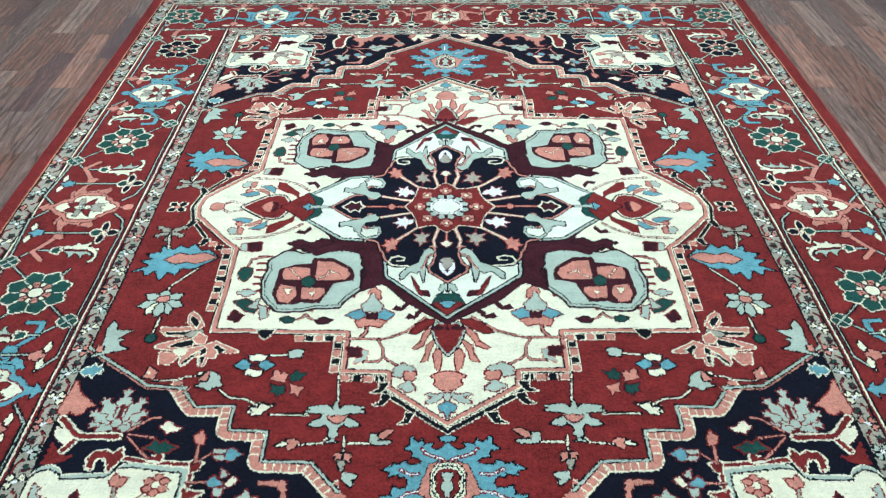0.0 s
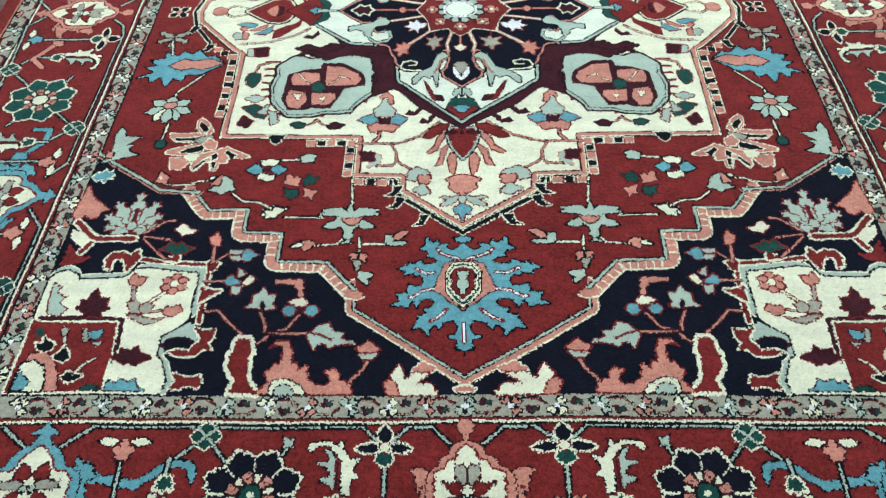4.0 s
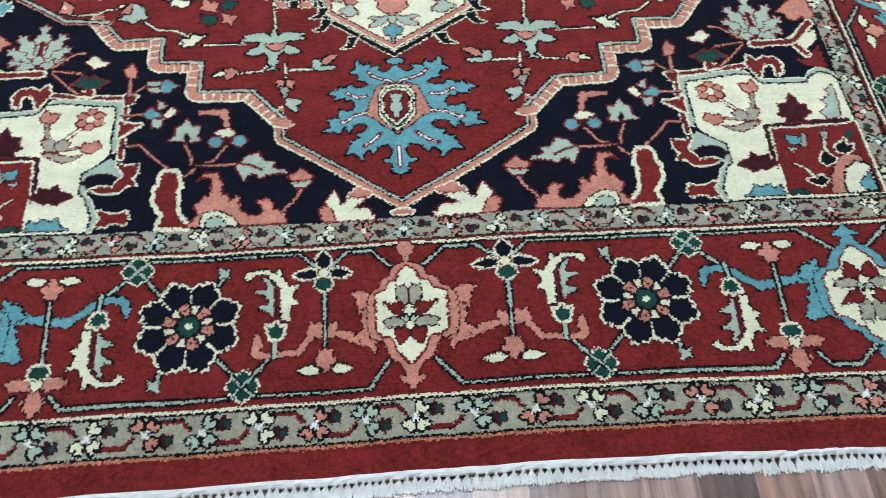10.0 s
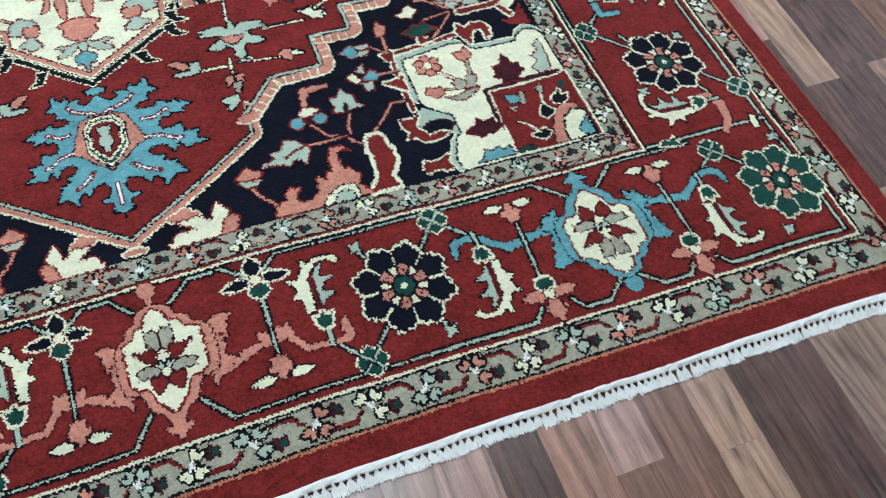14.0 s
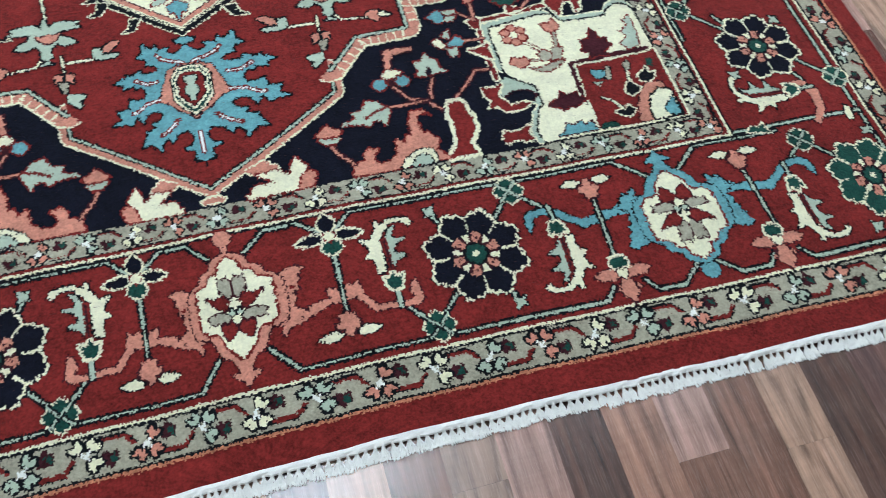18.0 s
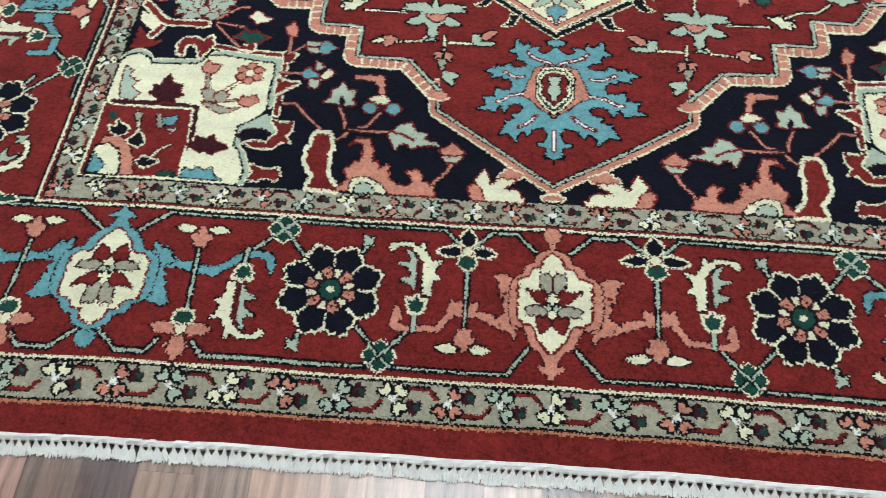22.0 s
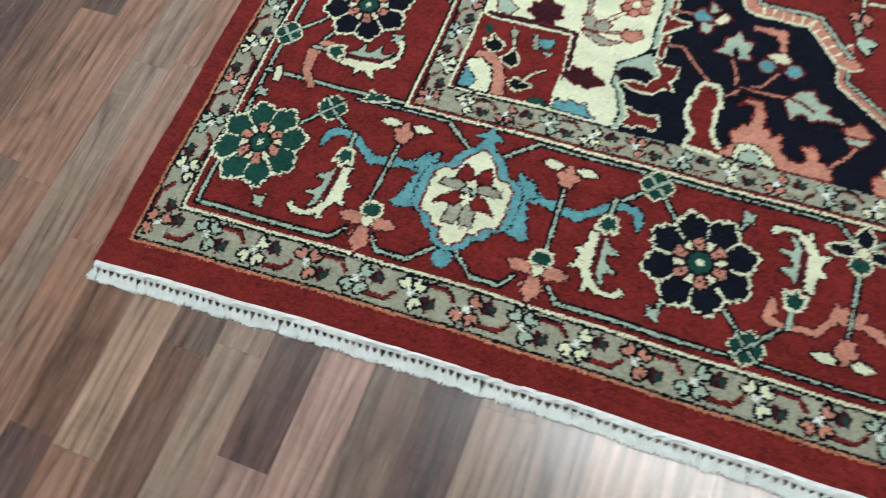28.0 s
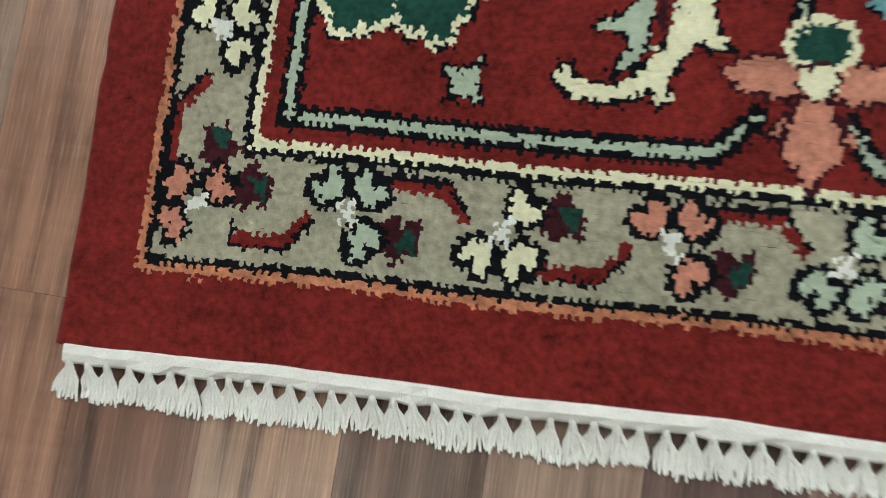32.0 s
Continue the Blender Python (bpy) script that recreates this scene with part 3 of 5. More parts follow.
fill([(1216, 437), (1222, 464), (1215, 474), (1206, 453), (1206, 436)], "cream", "black", 3, frill=False)
section("bud", MAIN, "dark green bud edged in cream")
fill([(1034, 441), (1028, 455), (1027, 466), (1013, 458), (1003, 462), (987, 451)], "green", "cream", 3, frill=False)


# ---- field ----
def layered(path, layers, region=None):
    """Stripes beside a path: layers of (from, to, colour) in mm to its left side."""
    at()
    p = laid(path)
    w = window(p, 0.06)
    sl, gx, gy = w
    best, side = np.full(gx.shape, 9.0), np.zeros(gx.shape)
    for (ax, ay), (bx, by) in zip(p[:-1], p[1:]):
        dx, dy = bx - ax, by - ay
        h = np.clip(((gx - ax) * dx + (gy - ay) * dy) / (dx * dx + dy * dy), 0, 1)
        d = np.hypot(gx - ax - h * dx, gy - ay - h * dy)
        s = dx * (gy - ay) - dy * (gx - ax)
        near = d < best - 1e-9
        best, side = np.where(near, d, best), np.where(near, s, side)
    sd = np.where(side > 0, best, -best) * 1000
    for lo, hi, colour in layers:
        m = (sd >= lo) & (sd < hi)
        if region is not None:
            m &= region[sl]
        put(sl, m, colour)
    return sl, gx, gy, sd


# corner spandrel: midnight-blue ground behind a stepped line
STEPS = [(-20, 539), (0, 553), (236, 716), (242, 772), (308, 848), (412, 851), (412, 932), (497, 934), (500, 1006), (590, 1004), (632, 1062), (718, 1070), (893, 1196)]
section("spandrel", FIELD, "midnight-blue corner ground with a stepped salmon edge")
SPANDREL = len(OWNERS) - 1
at()
fill(STEPS + [(893, 508), (0, 508)], "navy", frill=False)
layered(STEPS[:4], [(-3, 1, "black"), (-7, -3, "mint"), (-10, -7, "black"), (-20, -10, "salmon"), (-24, -20, "cream")])
layered(STEPS[3:11], [(-3, 1, "black"), (-8, -3, "mint"), (-11, -8, "black"), (-31, -11, "salmon"), (-35, -31, "cream")])
layered(STEPS[10:], [(-3, 1, "black"), (-9, -3, "mint"), (-13, -9, "black"), (-16, -13, "salmon")])
for (ax, ay), (bx, by) in zip(STEPS[3:10], STEPS[4:11]):
    n = max(int(math.hypot(bx - ax, by - ay) / 17), 1)
    ux, uy = (bx - ax) / math.hypot(bx - ax, by - ay), (by - ay) / math.hypot(bx - ax, by - ay)
    for i in range(n):
        x, y = ax + (bx - ax) * (i + 0.6) / n, ay + (by - ay) * (i + 0.6) / n
        line([(x + uy * 13, y - ux * 13), (x + uy * 30, y - ux * 30)], "cream", 3)
section("finial", SPANDREL, "salmon finial")
fill([(-2, 528), (10, 528), (22, 521), (16, 515), (-2, 515)], "salmon", "cream", 3)
fill([(60, 570), (70, 560), (98, 556), (112, 566), (90, 584)], "salmon", "cream", 3)

section("square", SPANDREL, "cream stepped corner panel with sprays of flowers")
SQUARE = len(OWNERS) - 1
PANEL = [(882, 816), (861, 822), (841, 813), (829, 796), (742, 798), (726, 805), (718, 822), (689, 825), (621, 816), (581, 812), (577, 780), (578, 734), (576, 691), (595, 669), (625, 649), (623, 621), (624, 600), (610, 587), (600, 560), (593, 545), (595, 525)] + [(600, 512), (893, 512), (893, 800)]
line([(714, 851), (662, 842), (560, 835), (558, 792), (554, 746), (554, 682)], "red", 9, "cream", 3.4)
for spike in ([(655, 843), (643, 856), (636, 869), (633, 840)], [(567, 845), (539, 840), (548, 819), (562, 816)], [(558, 764), (523, 762), (544, 746), (556, 734)]):
    fill(spike, "red", "cream", 3.4, frill=False)
fill([(x - 13 if 560 < x < 720 else x, y + 13 if y > 660 else y) for x, y in PANEL], "mint", "cream", 2.6, frill=False)
fill([(625, 646), (595, 668), (572, 682), (547, 664), (549, 636), (585, 615), (617, 604)], "mint", frill=False)
fill(PANEL, "cream", "black", 4.4, frill=False)
section("scroll", SPANDREL, "red scroll edged in cream")
fill(oval(*(585, 627), 30, 17), "navy", "maroon", 4)
fill([(559, 667), (540, 662), (517, 664), (518, 642), (527, 631), (517, 615), (536, 613), (547, 599), (582, 599), (602, 610), (586, 616), (560, 612), (554, 625), (542, 636), (549, 650)], "red", "cream", 3.6, frill=False)
section("scroll", SPANDREL, "red cloud edged in cream")
fill([(581, 560), (558, 552), (541, 550), (528, 556), (522, 539), (526, 525), (549, 532), (564, 523), (582, 526), (572, 540)], "red", "cream", 3.4, frill=False)
section("scroll", SPANDREL, "red curl edged in cream")
line([(774, 825), (786, 849), (780, 863), (761, 864), (742, 854), (731, 829)], "red", 9, "cream", 3.6)
section("corner_block", SQUARE, "red corner block with dark leaves")
line([(880, 694), (794, 694), (712, 687), (707, 622), (713, 579)], "maroon", 12)
fill([(870, 683), (720, 681), (713, 602), (711, 520)] + [(893, 516), (893, 690)], "red", "cream", 4, frill=False)
fill([(878, 664), (867, 672), (858, 652), (873, 644)], "green")
fill([(752, 521), (742, 533), (722, 531), (713, 521)], "green", "black", 2)
fill([(873, 605), (841, 609), (819, 585), (803, 553), (797, 521), (883, 521)], "salmon", "maroon", 3)
fill([(881, 583), (860, 590), (837, 572), (826, 543), (825, 521), (883, 521)], "cream", "black", 4.4)
fill([(878, 563), (865, 551), (854, 542), (857, 529), (870, 521), (881, 523)], "blue", "black", 3)
for paw in ([(871, 634), (858, 630), (857, 649), (846, 638), (832, 631), (834, 618), (847, 611), (861, 617)], [(827, 602), (814, 612), (811, 625), (798, 609), (793, 596), (801, 586), (819, 591)], [(795, 552), (785, 564), (772, 557), (754, 555), (768, 542), (781, 538)]):
    fill(paw, "black", "cream", 3.4, frill=False)
line([(774, 558), (758, 582), (741, 594)], "cream", 3.6, "black", 2)
line([(811, 623), (816, 649), (822, 663)], "cream", 3.6, "black", 2)
fill([(828, 663), (823, 673), (814, 665), (815, 651), (823, 651)], "grey", "black", 2.6, frill=False)
fill([(772, 656), (746, 664), (742, 655), (748, 642), (763, 639)], "blue", "black", 3, frill=False)
fill([(784, 662), (777, 668), (767, 634), (778, 637)], "grey", "black", 2.6, frill=False)
fill([(759, 631), (739, 632), (744, 624)], "mint", "black", 2, frill=False)
section("spray", SQUARE, "maroon blossom")
fill([(814, 720), (806, 732), (809, 741), (794, 739), (791, 759), (782, 769), (772, 746), (752, 742), (755, 724), (744, 716), (761, 708), (755, 693), (777, 698), (794, 692), (793, 708)], "maroon", "red", 2.6, frill=False)
section("spray", SQUARE, "maroon blossom")
fill([(711, 597), (695, 607), (696, 616), (674, 613), (665, 623), (658, 609), (634, 599), (630, 592), (649, 587), (658, 577), (670, 582), (685, 581)], "maroon", "red", 2.6, frill=False)
section("spray", SQUARE, "grey leaf and salmon flower spray")
line([(708, 776), (701, 739)], "grey", 6, "red", 3)
line([(666, 730), (655, 745), (639, 759)], "cream", 4, "red", 3)
line([(660, 709), (633, 712)], "grey", 4, "red", 3)
fill([(711, 734), (693, 736), (681, 724), (679, 704), (698, 704)], "grey", "red", 3, frill=False)
fill([(684, 724), (669, 733), (656, 724), (659, 706), (677, 704)], "grey", "red", 3, frill=False)
fill([(704, 701), (678, 698), (651, 689), (629, 694), (645, 682), (664, 675), (688, 689)], "grey", "red", 3, frill=False)
fill([(724, 791), (716, 810), (705, 799), (688, 800), (691, 785), (701, 777), (716, 780)], "salmon", "red", 3, frill=False)
fill([(633, 709), (626, 723), (616, 719), (603, 726), (592, 714), (602, 705), (609, 698), (624, 700)], "salmon", "red", 3, frill=False)
section("spray", SQUARE, "salmon six-petalled flower")
cx, cy = (624, 783)
for a in range(0, 360, 60):
    fill(oval(cx + 19 * math.cos(radians(a + 30)), cy + 19 * math.sin(radians(a + 30)), 9, 8), "salmon", "red", 3, frill=False)
fill(oval(cx, cy, 7, 7), "cream", frill=False)
section("spray", SQUARE, "pale green ragged leaf")
fill([(879, 788), (861, 775), (867, 763), (846, 748), (854, 733), (833, 718), (844, 700), (869, 707), (875, 739)], "mint", "red", 3, frill=False)
section("spray", SQUARE, "turquoise and pale green wave")
fill([(705, 521), (701, 541), (685, 536), (680, 546), (663, 538), (651, 545), (642, 528), (627, 520)], "blue", "maroon", 3.4, frill=False)

# sprays on the blue ground
section("spray", SPANDREL, "pale green palmette leaf")
for a, size in ((178, 58), (2, 62), (-24, 46), (204, 44), (150, 72), (30, 78), (122, 92), (58, 94), (90, 112)):
    fill(serrated(758, 946, size, 19, a, 3), "mint", "red", 3)
line([(758, 912), (758, 1000)], "maroon", 6, "red", 3)
fill(oval(758, 950, 11, 12), "mint", "red", 3)
section("spray", SPANDREL, "salmon and cream leaves at the border")
fill([(891, 1082), (872, 1046), (841, 1018), (822, 1004), (839, 998), (843, 981), (856, 974), (873, 985), (885, 968), (901, 986)], "salmon", "red", 3.4)
fill([(888, 943), (865, 934), (842, 909), (851, 888), (870, 902), (886, 918)], "cream", "maroon", 3.4)
fill([(882, 899), (863, 877), (842, 861), (824, 863), (839, 845), (861, 838), (884, 838)], "red")
section("scroll", SPANDREL, "red scroll edged in cream")
line([(883, 965), (833, 914), (806, 913), (744, 911)], "red", 13, "cream", 4.5)
line([(837, 901), (851, 875)], "red", 12, "cream", 4.5)
section("scroll", SPANDREL, "red scroll edged in cream")
fill([(785, 828), (788, 855), (779, 870), (756, 873), (739, 863), (725, 879), (716, 853), (736, 816), (747, 847), (764, 854), (774, 848), (771, 826)], "red", "cream", 4.5)
fill([(660, 848), (633, 868), (629, 844)], "red", "cream", 4.5)
fill([(564, 778), (554, 766), (522, 764), (553, 741), (563, 732)], "red", "cream", 4.5)
section("bud", SPANDREL, "small salmon bud")
line([(560, 894), (557, 849)], "salmon", 6, "maroon", 3.4)
fill([(570, 900), (576, 914), (567, 918), (562, 930), (552, 913), (549, 890), (565, 891)], "salmon", "red", 3.4)
section("spray", SPANDREL, "cream blossom and green leaf on salmon stems")
line([(725, 927), (683, 963), (662, 967)], "salmon", 4, "maroon", 3.4)
line([(723, 917), (661, 908)], "salmon", 4, "maroon", 3.4)
line([(722, 909), (663, 852)], "salmon", 4, "maroon", 3.4)
fill([(608, 936), (626, 941), (635, 952), (648, 957), (650, 946), (660, 940), (648, 931), (637, 919), (628, 926), (620, 925)], "cream", "red", 3, frill=False)
fill([(604, 882), (622, 888), (636, 901), (644, 891), (660, 903), (664, 889), (680, 878), (653, 873), (645, 863), (631, 870), (620, 866), (617, 876)], "green", "red", 3.4, frill=False)
section("spray", SPANDREL, "turquoise leaf at the border")
fill(serrated(893, 1110, 50, 24, 170, 3), "blue", "cream", 3)

section("spray", SPANDREL, "turquoise and pale blossom")
line([(528, 864), (558, 839)], "salmon", 4, "maroon", 2.6)
fill([(495, 874), (523, 876), (526, 866), (505, 864)], "mint", "red", 3, frill=False)
fill([(493, 859), (522, 859), (514, 847), (495, 848)], "mint", "red", 3, frill=False)
fill([(460, 863), (473, 868), (481, 879), (496, 875), (493, 865), (497, 857), (486, 843), (477, 846), (473, 855)], "blue", "red", 3, frill=False)
section("spray", SPANDREL, "turquoise and cream blossom")
line([(522, 789), (562, 789)], "salmon", 4, "maroon", 2.6)
fill([(477, 810), (487, 816), (496, 824), (494, 801), (484, 803)], "mint", "red", 3, frill=False)
fill([(481, 776), (501, 774), (500, 754), (492, 757), (486, 752)], "mint", "red", 3, frill=False)
fill([(455, 796), (468, 804), (475, 795), (481, 784), (471, 776), (463, 785)], "cream", "red", 3, frill=False)
fill([(483, 787), (500, 796), (504, 804), (511, 804), (521, 789), (512, 776), (498, 779)], "blue", "red", 3, frill=False)
section("spray", SPANDREL, "branch with cream and turquoise blossoms")
line([(427, 629), (402, 657), (375, 666), (351, 703)], "salmon", 4, "maroon", 3.4)
line([(408, 656), (330, 654)], "salmon", 4, "maroon", 3.4)
line([(417, 659), (419, 679), (432, 705)], "salmon", 4, "maroon", 3.4)
line([(548, 710), (519, 711), (493, 680), (462, 651)], "salmon", 4, "maroon", 3.4)
fill([(452, 752), (441, 755), (434, 774), (424, 754), (407, 754), (410, 729), (402, 717), (425, 715), (446, 719), (465, 720), (452, 730)], "mint", "red", 3.4)
fill([(435, 725), (431, 737), (424, 725), (428, 715)], "navy", "maroon", 2)
fill([(413, 793), (388, 795), (355, 795), (349, 749), (358, 750), (366, 780), (387, 783), (410, 784)], "salmon", "maroon", 3.4)
fill([(376, 735), (366, 742), (349, 746), (336, 731), (347, 723), (368, 726)], "cream", "red", 3.4)
fill([(388, 712), (382, 724), (367, 725), (360, 712), (367, 700), (380, 701)], "blue", "red", 3.4)
fill([(343, 711), (336, 723), (322, 724), (312, 711), (323, 698), (334, 700)], "blue", "red", 3.4)
fill([(358, 717), (347, 717), (345, 703), (357, 703)], "maroon")
fill([(332, 649), (310, 673), (290, 679), (281, 659), (259, 654), (265, 640), (234, 630), (273, 627), (284, 617), (296, 631), (312, 628), (314, 614), (323, 632)], "mint", "red", 3.4)
line([(321, 654), (306, 651), (283, 639)], "red", 6)
section("bottle", SPANDREL, "red bottle shape edged in cream")
fill([(477, 573), (478, 605), (473, 613), (472, 632), (466, 642), (445, 641), (436, 607), (441, 596), (435, 543), (412, 515), (465, 516), (457, 541)], "red", "cream", 8)
section("flame", SPANDREL, "salmon flame-edged leaf")
fill([(403, 562), (393, 571), (387, 584), (376, 579), (373, 608), (375, 625), (394, 628), (402, 621), (389, 636), (367, 636), (358, 615), (357, 579), (346, 584), (339, 568), (324, 578), (321, 548), (305, 533), (283, 530), (273, 540), (280, 556), (287, 564), (270, 569), (260, 559), (260, 542), (240, 539), (232, 512), (414, 516), (393, 540)], "salmon", "red", 3.4)
section("fan", SPANDREL, "cream and green striped fan")
fill([(390, 515), (387, 540), (371, 549), (351, 544), (331, 531), (319, 514)], "cream", "black", 2.4)
fill([(380, 515), (377, 529), (365, 537), (352, 531), (340, 514)], "mint", "black", 2.4)
section("bud", SPANDREL, "salmon bud on a stem")
line([(204, 589), (215, 568), (239, 539)], "salmon", 4, "maroon", 3.4)
fill([(225, 603), (186, 605), (199, 591), (216, 592)], "mint", "red", 3.4)
fill([(231, 619), (218, 626), (207, 636), (195, 625), (183, 615), (200, 608), (222, 608)], "salmon", "red", 3.4)
section("bird_leaf", SPANDREL, "cream split leaf")
fill([(169, 538), (156, 548), (140, 531), (131, 511), (161, 511)], "salmon", "red", 3.4)
fill([(158, 554), (147, 570), (141, 581), (132, 564), (127, 544), (106, 560), (75, 556), (93, 543), (105, 534), (70, 534), (55, 509), (134, 511), (141, 535)], "cream", "red", 3.4)

# turquoise star medallion
section("star_medallion", FIELD, "turquoise star motif with jagged arms")
STARM = len(OWNERS) - 1
at()
CROWN = [(-3, 930), (-3, 926), (-3, 916), (20, 908), (15, 901), (-3, 895), (12, 881), (21, 873), (34, 875), (39, 880), (35, 893), (51, 891), (57, 888), (60, 905), (67, 897), (78, 899), (87, 913), (90, 902), (90, 890), (101, 879), (86, 874), (81, 865), (85, 854)]
UPPER_ARM = [(81, 858), (66, 852), (60, 844), (63, 837), (83, 834), (95, 837), (99, 845), (110, 840), (111, 834), (128, 840), (129, 834), (137, 831), (152, 823), (134, 817), (136, 806), (128, 809), (114, 812), (111, 802), (101, 807), (92, 799), (89, 786), (94, 775), (116, 775)]
SIDE_ARM = [(125, 780), (126, 769), (128, 759), (139, 756), (153, 756), (147, 745), (144, 735), (164, 724), (138, 725), (125, 718), (120, 731), (114, 738), (104, 718), (99, 731), (93, 739), (79, 742), (68, 738), (61, 732), (67, 722), (78, 714), (88, 714), (81, 704), (93, 696)]
LOWER_ARM = [(102, 698), (101, 688), (110, 673), (113, 663), (96, 668), (77, 647), (76, 661), (69, 669), (60, 674), (54, 662), (49, 667), (46, 677), (37, 680), (21, 683), (14, 675), (11, 660), (19, 646), (34, 643), (13, 634), (18, 614), (-3, 610), (-3, 612), (-3, 600), (-3, 594)]
fill(CROWN + UPPER_ARM + SIDE_ARM + LOWER_ARM, "blue", "black", 4.2, frill=False)
fill([(-3, 845), (23, 841), (42, 833), (48, 813), (57, 792), (61, 776), (66, 763), (44, 750), (28, 731), (11, 720), (-3, 706)], "salmon", "maroon", 3, frill=False)
line([(10, 848), (33, 857), (52, 866), (60, 877)], "white", 3, "red", 3.4)
line([(67, 811), (85, 809), (110, 823)], "white", 3, "red", 3.4)
line([(67, 766), (90, 762), (114, 746), (123, 746)], "white", 3, "red", 3.4)
line([(36, 712), (53, 694), (72, 684)], "white", 3, "red", 3.4)
fill([(-3, 706), (-3, 702), (-3, 690), (-3, 681), (-3, 680)], "salmon", "maroon", 2.4, frill=False)
line([(0, 676), (0, 629)], "white", 3, "red", 3.4)
fill([(-3, 841), (25, 835), (37, 813), (36, 759), (21, 736), (-3, 713)], "cream", "black", 3, frill=False)
fill([(-3, 837), (22, 831), (34, 810), (33, 762), (20, 741), (-3, 719)], "green", frill=False)
fill([(-3, 832), (20, 826), (31, 808), (30, 766), (17, 747), (-3, 726)], "cream", frill=False)
fill([(-3, 825), (17, 819), (25, 805), (24, 770), (12, 752), (-3, 735)], "red", "black", 3, frill=False)
fill([(-3, 814), (11, 812), (13, 807), (7, 794), (12, 780), (12, 770), (6, 766), (4, 754), (-3, 753)], "mint", "black", 3, frill=False)

# ---- medallion ----
section("medallion", FIELD, "large ivory medallion with a stepped salmon edge")
MEDAL = len(OWNERS) - 1
at()
RIM = [(0, 938), (160, 1058), (162, 1104), (276, 1106), (276, 1242), (616, 1248), (622, 1597), (648, 1618), (690, 1665), (766, 1754), (776, 1807)]
fill(RIM + [(0, 1807)], "cream", frill=False)
layered(RIM, [(-4, 0, "black"), (0, 3, "cream"), (3, 13, "salmon"), (13, 16, "maroon")])
for (ax, ay), (bx, by) in (((276, 1106), (162, 1104)), ((276, 1242), (276, 1106)), ((400, 1244), (276, 1242)), ((622, 1597), (618, 1330)), ((690, 1640), (622, 1590))):
    n = max(int(math.hypot(bx - ax, by - ay) / 23), 1)
    ux, uy = (bx - ax) / math.hypot(bx - ax, by - ay), (by - ay) / math.hypot(bx - ax, by - ay)
    for i in range(n):
        x, y = ax + (bx - ax) * (i + 0.5) / n + uy * -15, ay + (by - ay) * (i + 0.5) / n + ux * 15
        q = [(x - 10, y - 10), (x + 10, y - 10), (x + 10, y + 10), (x - 10, y + 10)]
        fill(q, "black" if i % 2 else "salmon", "cream", 2, frill=False)
line([(172, 1094), (170, 1052), (0, 925)], "black", 12, "cream", 2.5)
line([(704, 1634), (768, 1730), (786, 1807)], "black", 10, "cream", 2.5)
for x, y in ((166, 1070), (158, 1032), (96, 975), (712, 1636), (770, 1725)):
    fill([(x - 14, y + 6), (x + 8, y + 8), (x + 12, y - 14), (x + 30, y - 26), (x + 4, y - 26), (x - 8, y - 8)], "black", "cream", 2.6)
fill([(500, 1258), (485, 1230), (474, 1224), (464, 1232), (452, 1258)], "black", "cream", 3)

# flower at the medallion's lower corner
section("corner_flower", FIELD, "salmon, cream and black corner flower")
for arm in ([(636, 1275), (658, 1312), (675, 1326), (682, 1310), (677, 1284), (662, 1263), (645, 1258)], [(649, 1258), (674, 1267), (705, 1263), (740, 1265), (738, 1249), (723, 1234), (688, 1233), (661, 1238)], [(648, 1233), (685, 1221), (711, 1211), (737, 1200), (737, 1190), (709, 1185), (680, 1182), (689, 1172), (723, 1175), (715, 1136), (691, 1133), (671, 1166), (649, 1192)], [(618, 1200), (644, 1192), (664, 1184), (666, 1136), (655, 1130), (640, 1156), (626, 1166), (619, 1132), (606, 1129), (602, 1158), (585, 1156), (584, 1176), (561, 1176), (549, 1171), (531, 1178), (554, 1192), (566, 1198), (593, 1215)]):
    fill(arm, "salmon", "cream", 3.4, frill=False)
for dark in ([(647, 1284), (674, 1310), (674, 1291), (654, 1265)], [(660, 1255), (693, 1248), (727, 1246), (720, 1236), (678, 1238)], [(646, 1224), (683, 1211), (707, 1196), (677, 1192), (651, 1200)], [(629, 1179), (643, 1166), (659, 1144), (661, 1132), (648, 1144)], [(614, 1193), (626, 1184), (622, 1166), (609, 1173)], [(563, 1184), (590, 1203), (593, 1192), (577, 1171)], [(610, 1160), (621, 1163), (617, 1136), (609, 1138)]):
    fill(dark, "black", "cream", 2.4, frill=False)
fill([(654, 1187), (679, 1192), (694, 1182), (682, 1163), (659, 1166)], "cream", frill=False)
fill([(635, 1260), (659, 1251), (679, 1241), (665, 1229), (643, 1233), (633, 1241)], "grey", "black", 3, frill=False)
fill([(620, 1233), (642, 1246), (653, 1224), (640, 1206), (620, 1208)], "salmon", "cream", 3, frill=False)

# ivory ground: cartouches
section("cartouche", MEDAL, "pale green cartouche with a salmon four-lobed flower")
fill([(472, 1621), (440, 1640), (405, 1623), (376, 1645), (294, 1631), (225, 1617), (213, 1498), (231, 1466), (248, 1434), (262, 1458), (253, 1498), (271, 1536), (265, 1585), (291, 1596), (347, 1596), (370, 1586), (417, 1586)], "maroon", "black", 3)
line([(543, 1560), (508, 1560)], "red", 10)
line([(541, 1529), (508, 1529)], "red", 10)
line([(541, 1499), (509, 1499)], "red", 10)
line([(541, 1469), (509, 1469)], "red", 10)
line([(539, 1440), (506, 1440)], "red", 10)
line([(528, 1409), (499, 1416)], "red", 10)
line([(482, 1378), (480, 1337)], "red", 11)
line([(453, 1362), (450, 1330)], "red", 11)
